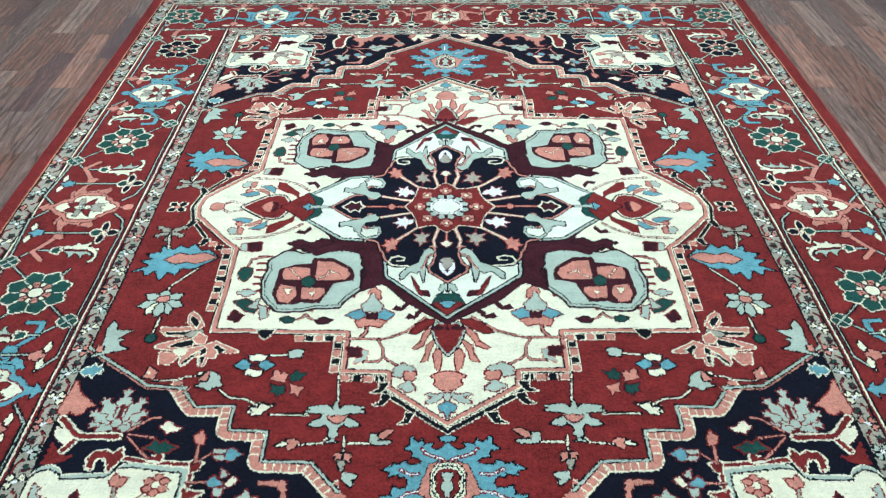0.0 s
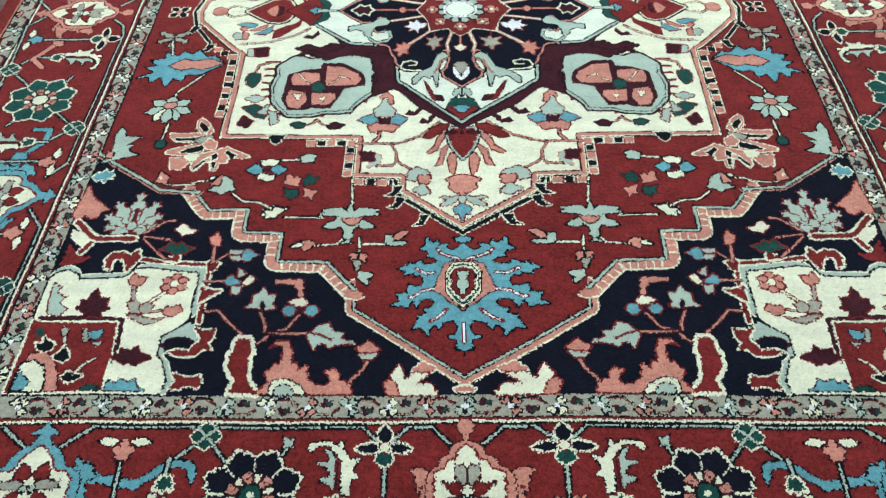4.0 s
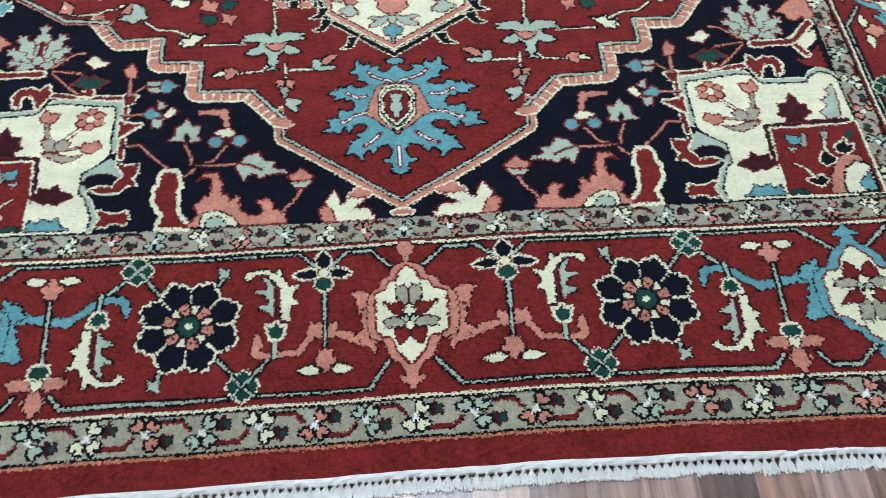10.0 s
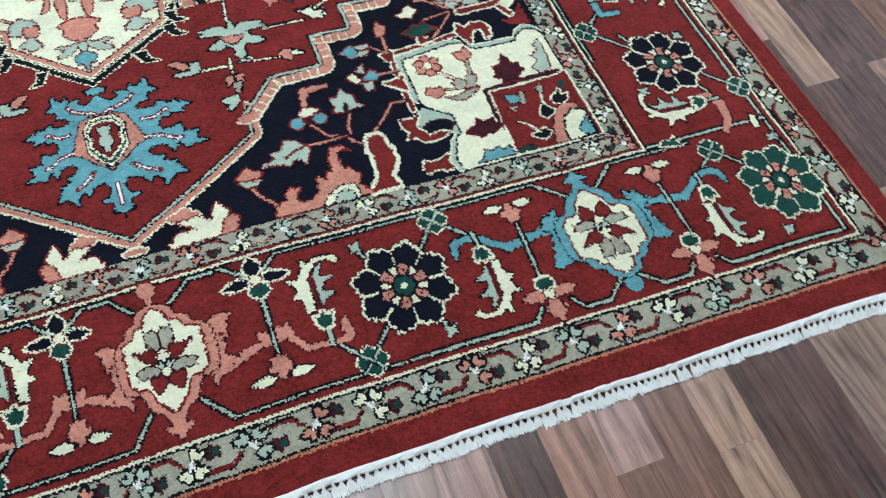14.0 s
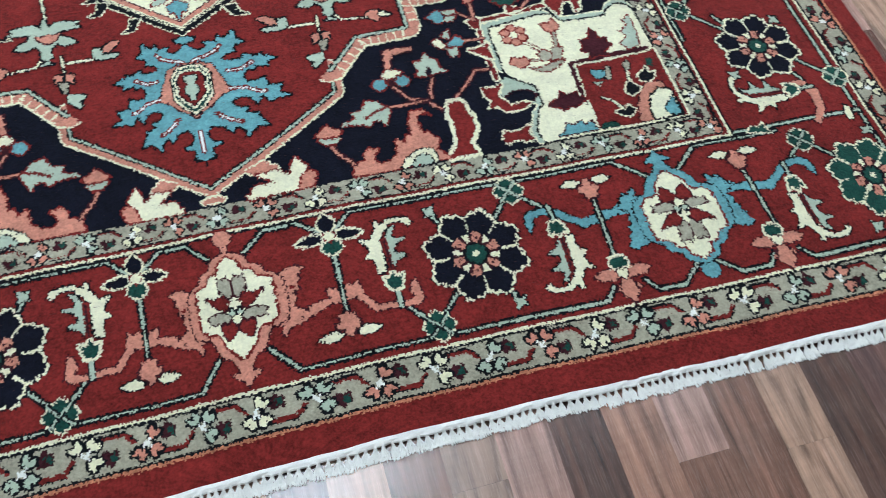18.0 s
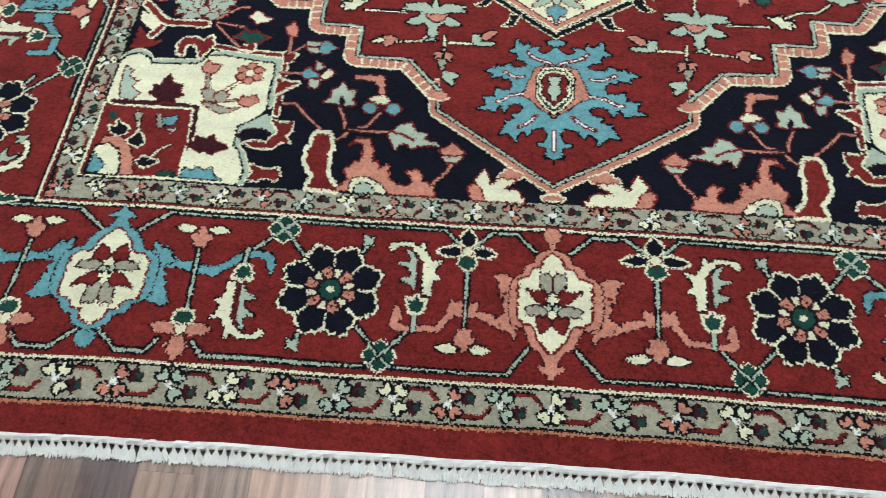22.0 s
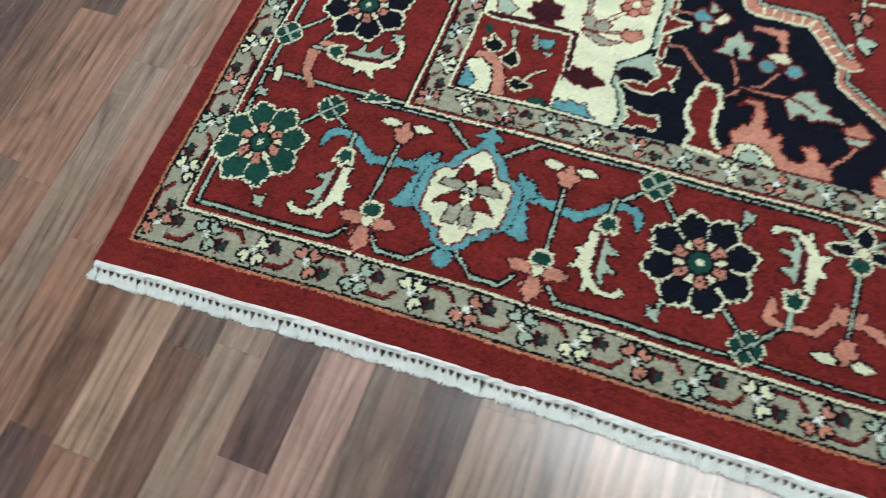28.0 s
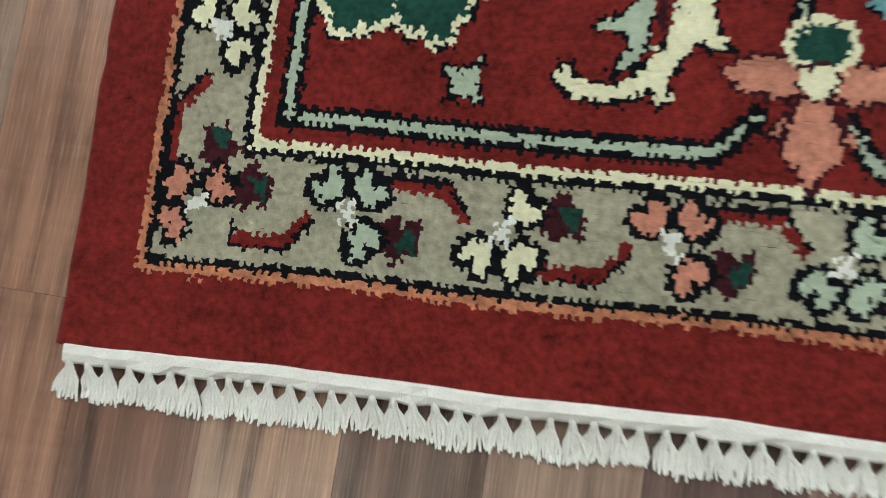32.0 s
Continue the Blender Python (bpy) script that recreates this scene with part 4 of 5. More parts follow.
line([(426, 1359), (423, 1328)], "red", 11)
line([(401, 1362), (397, 1330)], "red", 11)
line([(376, 1366), (370, 1334)], "red", 11)
line([(351, 1378), (345, 1346)], "red", 11)
line([(325, 1382), (319, 1350)], "red", 11)
line([(299, 1394), (292, 1361)], "red", 11)
line([(277, 1415), (266, 1387)], "red", 11)
fill([(265, 1577), (294, 1589), (334, 1589), (371, 1568), (398, 1576), (423, 1571), (452, 1585), (472, 1582), (493, 1560), (512, 1539), (509, 1500), (519, 1455), (508, 1387), (483, 1355), (459, 1328), (392, 1332), (370, 1343), (302, 1345), (288, 1374), (253, 1416), (257, 1498), (238, 1524), (258, 1544)], "mint", "maroon", 3, "black", 4, frill=False)
line([(256, 1426), (291, 1385), (306, 1355), (372, 1350), (394, 1339), (458, 1337), (479, 1361), (502, 1391), (512, 1449), (501, 1496), (505, 1533)], "black", 3)
fill([(273, 1479), (285, 1512), (336, 1552), (389, 1552), (394, 1528), (433, 1524), (477, 1503), (480, 1447), (483, 1396), (462, 1358), (424, 1356), (404, 1366), (356, 1364), (337, 1411), (328, 1443), (275, 1457)], "maroon", "maroon", 2, frill=False)
fill([(282, 1482), (292, 1504), (334, 1536), (378, 1540), (376, 1465), (367, 1455), (297, 1458)], "salmon", frill=False)
fill([(395, 1508), (431, 1515), (464, 1508), (469, 1483), (463, 1458), (408, 1458), (392, 1479)], "salmon", frill=False)
fill([(427, 1428), (468, 1437), (474, 1396), (462, 1368), (435, 1360), (418, 1396)], "salmon", frill=False)
fill([(348, 1423), (408, 1428), (405, 1381), (363, 1376), (344, 1405)], "salmon", frill=False)
line([(314, 1482), (341, 1497), (345, 1481), (372, 1462)], "cream", 2.6, "red", 2)
line([(419, 1465), (436, 1487), (449, 1505)], "cream", 2.6, "red", 2)
fill([(434, 1420), (459, 1421), (442, 1394)], "cream", "red", 2, frill=False)
fill([(375, 1411), (387, 1404), (376, 1389)], "cream", "red", 2, frill=False)
fill([(376, 1456), (394, 1476), (414, 1461), (410, 1439), (388, 1424), (377, 1442)], "green", "maroon", 2.4, frill=False)
section("spray", MEDAL, "dark leaf cluster")
fill([(580, 1367), (548, 1378), (512, 1355), (517, 1321), (540, 1328)], "green", "red", 3.4)
fill([(580, 1299), (570, 1333), (544, 1310), (554, 1286)], "maroon", "red", 3.4)
fill([(578, 1402), (555, 1416), (528, 1402), (550, 1388)], "mint", "red", 3.4)
fill([(538, 1344), (514, 1378), (516, 1337)], "mint", "red", 3.4)
fill([(510, 1351), (491, 1346), (481, 1306), (496, 1297)], "mint", "red", 3.4)
section("bud", MEDAL, "dark green bud on a stem")
line([(570, 1507), (561, 1547), (524, 1560)], "salmon", 4, "maroon", 2.6)
fill([(590, 1487), (579, 1512), (553, 1507), (554, 1474), (568, 1450), (582, 1462)], "green", "red", 3.4)
section("bud", MEDAL, "dark green and maroon buds")
line([(408, 1297), (391, 1303), (383, 1319)], "salmon", 4, "maroon", 2.6)
line([(383, 1319), (369, 1301), (354, 1294)], "salmon", 4, "maroon", 2.6)
fill([(448, 1299), (431, 1310), (410, 1301), (413, 1286), (432, 1284)], "green", "maroon", 3.4)
fill([(357, 1294), (338, 1307), (311, 1296), (327, 1281), (347, 1281)], "maroon", "black", 3)
section("box_flower", MEDAL, "maroon square flower")
fill([(603, 1619), (587, 1624), (579, 1587), (598, 1589)], "mint", "red", 3.4)
fill([(585, 1624), (549, 1627), (544, 1587), (576, 1587)], "maroon", "red", 3.4)
section("box_flower", MEDAL, "maroon square flower")
fill([(230, 1188), (215, 1182), (217, 1150), (244, 1140), (242, 1156), (229, 1162)], "mint", "salmon", 3)
fill([(267, 1195), (234, 1194), (230, 1162), (260, 1164)], "maroon", "red", 3.4)
section("spray", MEDAL, "turquoise and salmon flower with a pale green crown")
line([(221, 1274), (223, 1249), (240, 1226)], "salmon", 5, "maroon", 3.4)
fill([(253, 1292), (231, 1303), (194, 1303), (171, 1294), (189, 1268), (214, 1277), (243, 1268)], "salmon", "red", 3.4)
fill([(279, 1314), (263, 1327), (241, 1338), (228, 1314), (246, 1296)], "blue", "red", 3.4)
fill([(198, 1323), (183, 1338), (151, 1320), (170, 1296), (194, 1303)], "blue", "red", 3.4)
fill([(230, 1323), (194, 1323), (195, 1298), (224, 1298)], "maroon")
fill([(242, 1354), (225, 1373), (221, 1396), (209, 1396), (201, 1373), (185, 1354), (188, 1329), (234, 1329)], "mint", "red", 3.4)
fill([(227, 1401), (217, 1427), (197, 1410), (195, 1377), (204, 1382), (210, 1405)], "salmon", "red", 3.4)
section("spray", MEDAL, "thin salmon tendrils")
line([(276, 1226), (175, 1225), (115, 1253), (60, 1305)], "salmon", 4, "maroon", 2.6)
line([(190, 1223), (176, 1192), (174, 1162), (148, 1142), (128, 1130)], "salmon", 4, "maroon", 2.6)
line([(221, 1146), (186, 1146), (172, 1166)], "salmon", 4, "maroon", 2.6)
section("spray", MEDAL, "pale green and salmon blossom")
fill([(145, 1099), (140, 1126), (122, 1140), (91, 1126), (85, 1111), (116, 1111), (120, 1092)], "mint", "red", 3.4)
fill([(117, 1111), (83, 1111), (89, 1082), (111, 1086)], "salmon", "red", 3.4)
fill([(128, 1064), (101, 1082), (81, 1054), (100, 1045)], "mint", "red", 3.4)
section("pendant", MEDAL, "red palmette with salmon leaves and a turquoise bud")
fill([(34, 1295), (56, 1296), (84, 1281), (103, 1252), (108, 1247), (86, 1243), (66, 1256), (50, 1271), (35, 1280)], "red", "maroon", 3.4, frill=False)
fill([(43, 1266), (64, 1248), (73, 1215), (96, 1192), (87, 1188), (67, 1200), (57, 1228), (43, 1251)], "salmon", "red", 3.4, frill=False)
fill([(35, 1220), (49, 1208), (57, 1197), (62, 1159), (70, 1143), (53, 1150), (48, 1177), (40, 1201)], "salmon", "red", 3.4, frill=False)
fill([(17, 1181), (28, 1188), (38, 1170), (32, 1127), (22, 1110), (17, 1141)], "salmon", "red", 3.4, frill=False)
both([(1, 1112), (24, 1105), (42, 1096), (28, 1083), (33, 1069), (19, 1053), (9, 1049), (1, 1041)], "salmon", "red", 3.4, frill=False)
twice([(7, 1048), (23, 1036), (46, 1041), (54, 1036), (35, 1028), (51, 1016), (53, 1009), (29, 1012), (14, 1023)], "mint", "red", 3, frill=False)
both([(1, 1017), (9, 1009), (21, 1001), (16, 982), (7, 985), (2, 967)], "blue", "red", 3.4, frill=False)
both([(1, 1041), (9, 1036), (7, 1020), (1, 1017)], "mint", "red", 2.6, frill=False)
at()
both([(0, 1280), (31, 1278), (38, 1253), (27, 1215), (18, 1195), (0, 1168)], "red", "mint", 5, "black", 4, frill=False)
fill(oval(26, 1264, 16, 10), "maroon", frill=False)
both([(0, 1253), (6, 1261), (3, 1272), (0, 1274)], "maroon", frill=False)

# side wing of the medallion
section("pendant", MEDAL, "red heart palmette with turquoise and salmon leaves")
line([(443, 1717), (479, 1685), (545, 1654), (630, 1645)], "cream", 4, "red", 3)
line([(633, 1791), (672, 1777), (692, 1793)], "cream", 4, "red", 3)
fill([(467, 1772), (487, 1742), (519, 1727), (545, 1709), (546, 1668), (522, 1675), (495, 1705), (471, 1732)], "red", "cream", 3.4, frill=False)
fill([(550, 1731), (575, 1709), (597, 1694), (567, 1690), (551, 1706)], "blue", "red", 3, frill=False)
fill([(595, 1741), (626, 1750), (653, 1742), (623, 1723), (601, 1726)], "blue", "red", 3, frill=False)
fill([(564, 1743), (587, 1724), (612, 1711), (591, 1708), (569, 1724)], "salmon", "red", 3, frill=False)
fill([(628, 1731), (641, 1723), (633, 1708), (619, 1713)], "salmon", "red", 3, frill=False)
fill([(628, 1692), (650, 1701), (658, 1687), (644, 1667), (627, 1670)], "mint", "red", 3, frill=False)
fill([(615, 1694), (630, 1706), (628, 1667), (614, 1670)], "salmon", "red", 3, frill=False)
fill([(496, 1803), (503, 1774), (514, 1754), (536, 1746), (566, 1753), (598, 1778), (633, 1806)] + [(520, 1812)], "red", "cream", 3.6, "black", 6, frill=False)
fill([(525, 1807), (528, 1786), (542, 1779), (554, 1788), (566, 1807)], "maroon", frill=False)
fill([(544, 1807), (548, 1779), (562, 1786), (576, 1807)], "salmon", "red", 3, frill=False)
fill(oval(712, 1807, 20, 20), "salmon", "red", 3.4)

# the inner star
section("inner_star", MEDAL, "pale star panel edged in maroon")
STAR = len(OWNERS) - 1
LOZ = [(1, 1298), (187, 1472), (194, 1569), (205, 1582), (214, 1629), (323, 1639), (515, 1807)]
LOZ[0], LOZ[-1] = (0, LOZ[0][1]), (LOZ[-1][0], 1807)
fill([(0, LOZ[0][1] - 22)] + [(74, 1330), (131, 1375), (168, 1419), (193, 1441), (223, 1424), (247, 1409), (249, 1454), (235, 1492), (254, 1522), (252, 1558), (267, 1577), (307, 1589), (347, 1585), (384, 1567), (424, 1601), (465, 1585), (449, 1614), (415, 1607), (394, 1599), (363, 1613), (337, 1623)] + [(LOZ[-1][0] - 60, 1807), (0, 1807)], "maroon", "black", 2)
fill(LOZ + [(0, 1807)], "pale", frill=False)
layered(LOZ, [(-5, 0, "black"), (0, 6.5, "mint"), (6.5, 11, "black")])
for x, y in ((120, LOZ[0][1] + 66), (82, LOZ[0][1] + 34), (370, 1640), (420, 1700)):
    fill([(x, y + 8), (x + 14, y - 18), (x + 30, y - 10), (x + 40, y - 30), (x + 10, y - 36), (x - 10, y - 10)], "maroon")
section("inner_ground", STAR, "midnight-blue centre ground edged in pink")
GROUND = len(OWNERS) - 1
fill([(-3, 1444)] + [(26, 1472), (48, 1491), (52, 1512), (40, 1526), (31, 1558), (32, 1592), (40, 1614), (53, 1603), (69, 1589), (80, 1557), (86, 1537), (115, 1519), (167, 1521), (178, 1536), (190, 1556), (192, 1578), (202, 1588), (210, 1625), (222, 1634), (253, 1642), (208, 1660), (208, 1696), (231, 1708), (252, 1698), (264, 1712), (250, 1730), (229, 1732), (215, 1745), (229, 1772), (249, 1770), (268, 1747), (296, 1746), (326, 1774), (361, 1809)] + [(-3, 1810)], "navy", "salmon", 5, "black", 4, frill=False)
section("arabesque", STAR, "pale green split-leaf arabesque")
fill([(36, 1582), (52, 1598), (67, 1585), (79, 1557), (84, 1534), (115, 1515), (133, 1495), (143, 1482), (141, 1458), (131, 1467), (116, 1491), (102, 1491), (94, 1483), (82, 1498), (76, 1471), (70, 1446), (67, 1483), (64, 1521), (57, 1553), (42, 1564)], "mint", "black", 4, frill=False)
line([(40, 1571), (56, 1562), (66, 1528), (77, 1504)], "salmon", 4, "maroon", 2)
section("arabesque", STAR, "pale pink curl")
line([(115, 1517), (167, 1521), (178, 1536), (169, 1556), (147, 1563), (130, 1555), (132, 1543), (154, 1540)], "cream", 5, "black", 3)
section("arabesque", STAR, "pale green split-leaf arabesque")
fill([(217, 1747), (230, 1767), (249, 1762), (268, 1742), (294, 1734), (332, 1724), (332, 1704), (309, 1711), (290, 1702), (284, 1678), (270, 1673), (266, 1707), (253, 1727), (234, 1730), (224, 1733)], "mint", "black", 4, frill=False)
section("arabesque", STAR, "pale green curl")
line([(238, 1698), (216, 1701), (210, 1674), (221, 1653), (252, 1645), (270, 1662)], "mint", 7, "black", 3)
section("arabesque", STAR, "pale green scroll under the tip")
twice([(2, 1440), (18, 1434), (26, 1416), (15, 1403), (8, 1420), (0, 1403)], "mint", "black", 3, frill=False)
section("inner_bloom", STAR, "red diamond tip with a turquoise cross")
fill([(-3, LOZ[0][1] + 12)] + [(42, 1358), (30, 1387), (31, 1393)] + [(-3, 1393)], "red", "maroon", 3, frill=False)
fill([(-3, 1366)] + [(17, 1370), (42, 1358), (30, 1393), (18, 1399)] + [(-3, 1395)], "green", "black", 2, frill=False)
both([(1, 1340), (10, 1343), (13, 1353), (22, 1359), (12, 1366), (1, 1368)], "blue", "black", 3, frill=False)
section("inner_bloom", STAR, "red diamond tip with a turquoise cross")
fill([(515, 1807), (441, 1733), (404, 1780)] + [(408, 1810)], "red", "maroon", 3, frill=False)
fill([(441, 1733), (401, 1758), (390, 1780), (402, 1809), (416, 1809), (416, 1773)], "green", "black", 2, frill=False)
fill([(423, 1808), (421, 1794), (431, 1798), (435, 1785), (441, 1798), (454, 1808)], "blue", "black", 3, frill=False)
line([(LOZ[-1][0] - 138, 1807), (LOZ[-1][0] - 90, 1807)], "mint", 9, "black", 3)
section("comma", STAR, "red and dark comma leaf")
fill([(49, 1387), (55, 1408), (80, 1414), (101, 1461), (108, 1471), (97, 1429), (83, 1394)], "red", "maroon", 2.6, frill=False)
fill([(49, 1387), (55, 1406), (77, 1410), (71, 1392)], "maroon", frill=False)
for ray in ([(90, 1782), (211, 1752)], [(89, 1704), (165, 1630)], [(25, 1691), (39, 1635), (35, 1605)]):
    section("inner_bloom", GROUND, "pale pink ray")
    line(ray, "cream", 5, "salmon", 3)
section("inner_bloom", GROUND, "maroon bud on a salmon ray")
at()
line([(110, 1807), (300, 1807)], "salmon", 3.4, "red", 3)
fill([(168, 1810), (176, 1794), (185, 1796), (194, 1810)] + [(194 - 14, 1818)], "salmon", "red", 2.4, frill=False)
fill([(264, 1809), (278, 1795), (279, 1782), (294, 1792), (306, 1779), (314, 1795), (331, 1808)], "maroon", "cream", 4, frill=False)
section("inner_bloom", GROUND, "small white blossom")
fill([(106, 1739), (124, 1738), (137, 1756), (144, 1741), (160, 1750), (155, 1733), (175, 1723), (155, 1716), (160, 1699), (144, 1711), (133, 1694), (129, 1713), (113, 1718)], "white", "red", 3.4, frill=False)
section("inner_bloom", GROUND, "small grey blossom")
line([(79, 1709), (78, 1675)], "red", 5)
fill([(53, 1666), (67, 1661), (77, 1675), (83, 1661), (105, 1668), (93, 1649), (103, 1635), (87, 1630), (82, 1609), (74, 1628), (61, 1626), (66, 1644)], "grey", "red", 3.4, frill=False)
section("inner_bloom", GROUND, "salmon blossom")
fill([(151, 1634), (162, 1634), (172, 1648), (178, 1634), (193, 1638), (188, 1620), (203, 1612), (188, 1604), (185, 1582), (172, 1597), (159, 1593), (163, 1610)], "salmon", "red", 3, frill=False)
section("inner_bloom", GROUND, "cream blossom on a ray")
line([(0, 1690), (0, 1629)], "salmon", 3, "red", 3)
both([(0, 1603), (12, 1610), (17, 1624), (8, 1627), (0, 1634)], "cream", "red", 3, frill=False)
section("inner_bloom", GROUND, "grey and white crown bud")
both([(1, 1472), (15, 1487), (23, 1511), (20, 1537), (10, 1518), (1, 1516)], "white", "maroon", 3, frill=False)
both([(1, 1504), (11, 1518), (20, 1542), (9, 1551), (0, 1554)], "grey", "maroon", 3, frill=False)
both([(1, 1488), (7, 1496), (1, 1504)], "maroon", frill=False)
section("centre_rosette", GROUND, "red centre star with salmon florets round a pale eye")
both([(0, 1676), (20, 1690), (36, 1712), (92, 1700), (100, 1748), (112, 1774), (134, 1807), (0, 1807)], "red", "cream", 3)
for i in range(8):
    a = radians(i * 45)
    for b in range(0, 360, 90):
        fill(oval(86 * math.cos(a) + 10 * math.cos(radians(b + i * 45)), 1807 + 86 * math.sin(a) + 10 * math.sin(radians(b + i * 45)), 9, 9), "salmon", "maroon", 3)
    fill(oval(86 * math.cos(a), 1807 + 86 * math.sin(a), 6, 6), "cream", "maroon", 2)
for i in range(12):
    fill(petal(38 * math.cos(radians(i * 30 + 15)), 1807 + 38 * math.sin(radians(i * 30 + 15)), 30, 11, i * 30 + 15), "mint", "black", 3.4)
EYE = [(40, 1794), (40, 1820), (24, 1838), (-24, 1838), (-40, 1820), (-40, 1794), (-24, 1776), (24, 1776)]
fill(EYE, "pale", "black", 3.4, "white", 4, frill=False)

# ---- flowers on the red field ----
section("spray", FIELD, "pale green star flower on a cream stem")
line([(268, 1014), (277, 1100)], "cream", 3.4, "black", 3)
line([(282, 910), (294, 894), (346, 890)], "cream", 3.4, "black", 3)
line([(333, 980), (421, 977)], "cream", 3.4, "black", 3)
line([(246, 912), (243, 868)], "cream", 3.4, "black", 3)
MINT_HALF = [(272, 1017), (276, 1011), (279, 992), (293, 1004), (309, 1004), (337, 999), (328, 992), (341, 985), (313, 981), (297, 979), (304, 965), (321, 956), (330, 945), (307, 940), (293, 949), (280, 937), (282, 915), (270, 903), (259, 897)]
HEART_HALF = [(267, 974), (280, 970), (290, 974), (284, 960), (274, 953), (264, 950)]
for half, hue, rim, wide in ((MINT_HALF, "mint", "black", 4.2), (HEART_HALF, "salmon", "maroon", 3)):
    fill(half + [(2 * half[0][0] - x, y) for x, y in reversed(half)], hue, rim, wide, frill=False)
section("bud", FIELD, "salmon and cream bud")
fill([(343, 898), (354, 906), (371, 905), (368, 892), (371, 886), (362, 876), (349, 887)], "salmon", "black", 4.2, frill=False)
fill([(369, 892), (379, 901), (383, 894), (396, 889), (378, 886)], "cream", "black", 4.2, frill=False)
section("spray", FIELD, "cream pair of buds")
line([(459, 1003), (480, 1023), (509, 1027), (530, 1030), (548, 1053)], "cream", 3.4, "black", 3)
fill([(415, 1010), (425, 1007), (450, 1012), (450, 1001), (470, 1000), (467, 989), (470, 983), (460, 972), (445, 975), (441, 989), (427, 993), (420, 999)], "cream", "black", 4.2, frill=False)
section("bud", FIELD, "salmon, grey and pale green buds")
fill([(226, 863), (240, 868), (239, 847), (228, 842)], "salmon", "black", 4.2, frill=False)
fill([(246, 866), (261, 865), (259, 847), (248, 844)], "salmon", "black", 4.2, frill=False)
fill([(238, 845), (254, 847), (247, 821), (240, 821)], "grey", "black", 4.2, frill=False)
fill([(207, 807), (217, 812), (239, 815), (239, 798), (228, 788), (219, 778), (214, 786), (221, 796), (209, 802)], "mint", "black", 4.2, frill=False)
section("bud", FIELD, "salmon and pale green bud")
line([(186, 894), (236, 895)], "cream", 3.4, "black", 3)
fill([(133, 932), (151, 933), (166, 922), (167, 908), (157, 908), (146, 917)], "salmon", "black", 4.2, frill=False)
fill([(137, 900), (149, 903), (171, 902), (172, 922), (186, 922), (186, 899), (181, 891), (148, 891)], "mint", "black", 4.2, frill=False)
section("spray", FIELD, "turquoise and cream four-petalled flower")
line([(406, 1169), (463, 1164)], "cream", 3.4, "black", 3)
fill([(459, 1162), (478, 1170), (502, 1163), (497, 1148), (462, 1145)], "cream", "black", 4.2, frill=False)
fill([(460, 1111), (498, 1119), (498, 1102), (476, 1092), (464, 1099)], "cream", "black", 4.2, frill=False)
fill([(435, 1134), (457, 1149), (473, 1138), (471, 1128), (452, 1116)], "blue", "black", 4.2, frill=False)
fill([(494, 1135), (512, 1152), (531, 1130), (508, 1114), (493, 1125)], "blue", "black", 4.2, frill=False)
fill([(476, 1140), (493, 1140), (490, 1125), (473, 1125)], "maroon", frill=False)
section("bud", FIELD, "pale green bud")
fill([(371, 1186), (389, 1189), (408, 1180), (402, 1159), (377, 1161)], "mint", "black", 4.2, frill=False)
section("spray", FIELD, "green and salmon pinwheel leaf")
fill([(353, 1110), (367, 1106), (379, 1118), (386, 1105), (394, 1101), (388, 1081), (367, 1085)], "green", "maroon", 3, frill=False)
fill([(397, 1101), (407, 1110), (414, 1104), (424, 1116), (435, 1112), (430, 1100), (436, 1087), (402, 1076)], "salmon", "maroon", 3, frill=False)
fill([(352, 1061), (369, 1063), (387, 1073), (382, 1057), (384, 1041), (372, 1045), (362, 1029), (362, 1049)], "salmon", "maroon", 3, frill=False)
fill([(398, 1068), (416, 1064), (434, 1071), (426, 1055), (431, 1043), (419, 1045), (414, 1032), (397, 1044)], "green", "maroon", 3, frill=False)
section("spray", FIELD, "grey-green bud spray")
fill([(546, 1064), (556, 1080), (557, 1092), (568, 1104), (583, 1112), (582, 1084), (595, 1075), (609, 1063), (587, 1059), (574, 1049), (567, 1060)], "mint", "black", 4.2, frill=False)
fill([(587, 1116), (593, 1104), (605, 1083), (585, 1079)], "salmon", "black", 4.2, frill=False)
fill([(599, 1108), (613, 1107), (608, 1095)], "cream", "black", 4.2, frill=False)
line([(619, 1095), (638, 1094), (652, 1082), (710, 1080)], "cream", 3.4, "black", 3)
fill([(711, 1109), (722, 1117), (735, 1129), (734, 1112), (740, 1092), (713, 1084)], "salmon", "black", 4.2, frill=False)
fill([(727, 1112), (736, 1108), (728, 1098)], "cream", frill=False)
section("spray", FIELD, "cream leaf on a stem")
fill([(413, 1005), (429, 1003), (446, 1008), (447, 996), (466, 996), (459, 984), (462, 973), (439, 977), (430, 993)], "cream", "black", 4.2, frill=False)
line([(454, 1004), (481, 1022), (520, 1025), (550, 1052)], "cream", 3.4, "black", 3)
line([(333, 975), (417, 976)], "cream", 3.4, "black", 3)
section("spray", FIELD, "pale green leaf at the border")
fill([(812, 1256), (832, 1253), (854, 1259), (856, 1278), (868, 1291), (877, 1259), (870, 1223), (871, 1197), (886, 1161), (848, 1176), (822, 1183), (804, 1190), (826, 1198), (835, 1211), (824, 1225), (844, 1224), (826, 1242)], "mint", "black", 4.2, frill=False)
fill([(866, 1197), (881, 1201), (879, 1175), (867, 1180)], "salmon", "black", 4.2, frill=False)
section("spray", FIELD, "turquoise serrated leaf with a salmon heart")
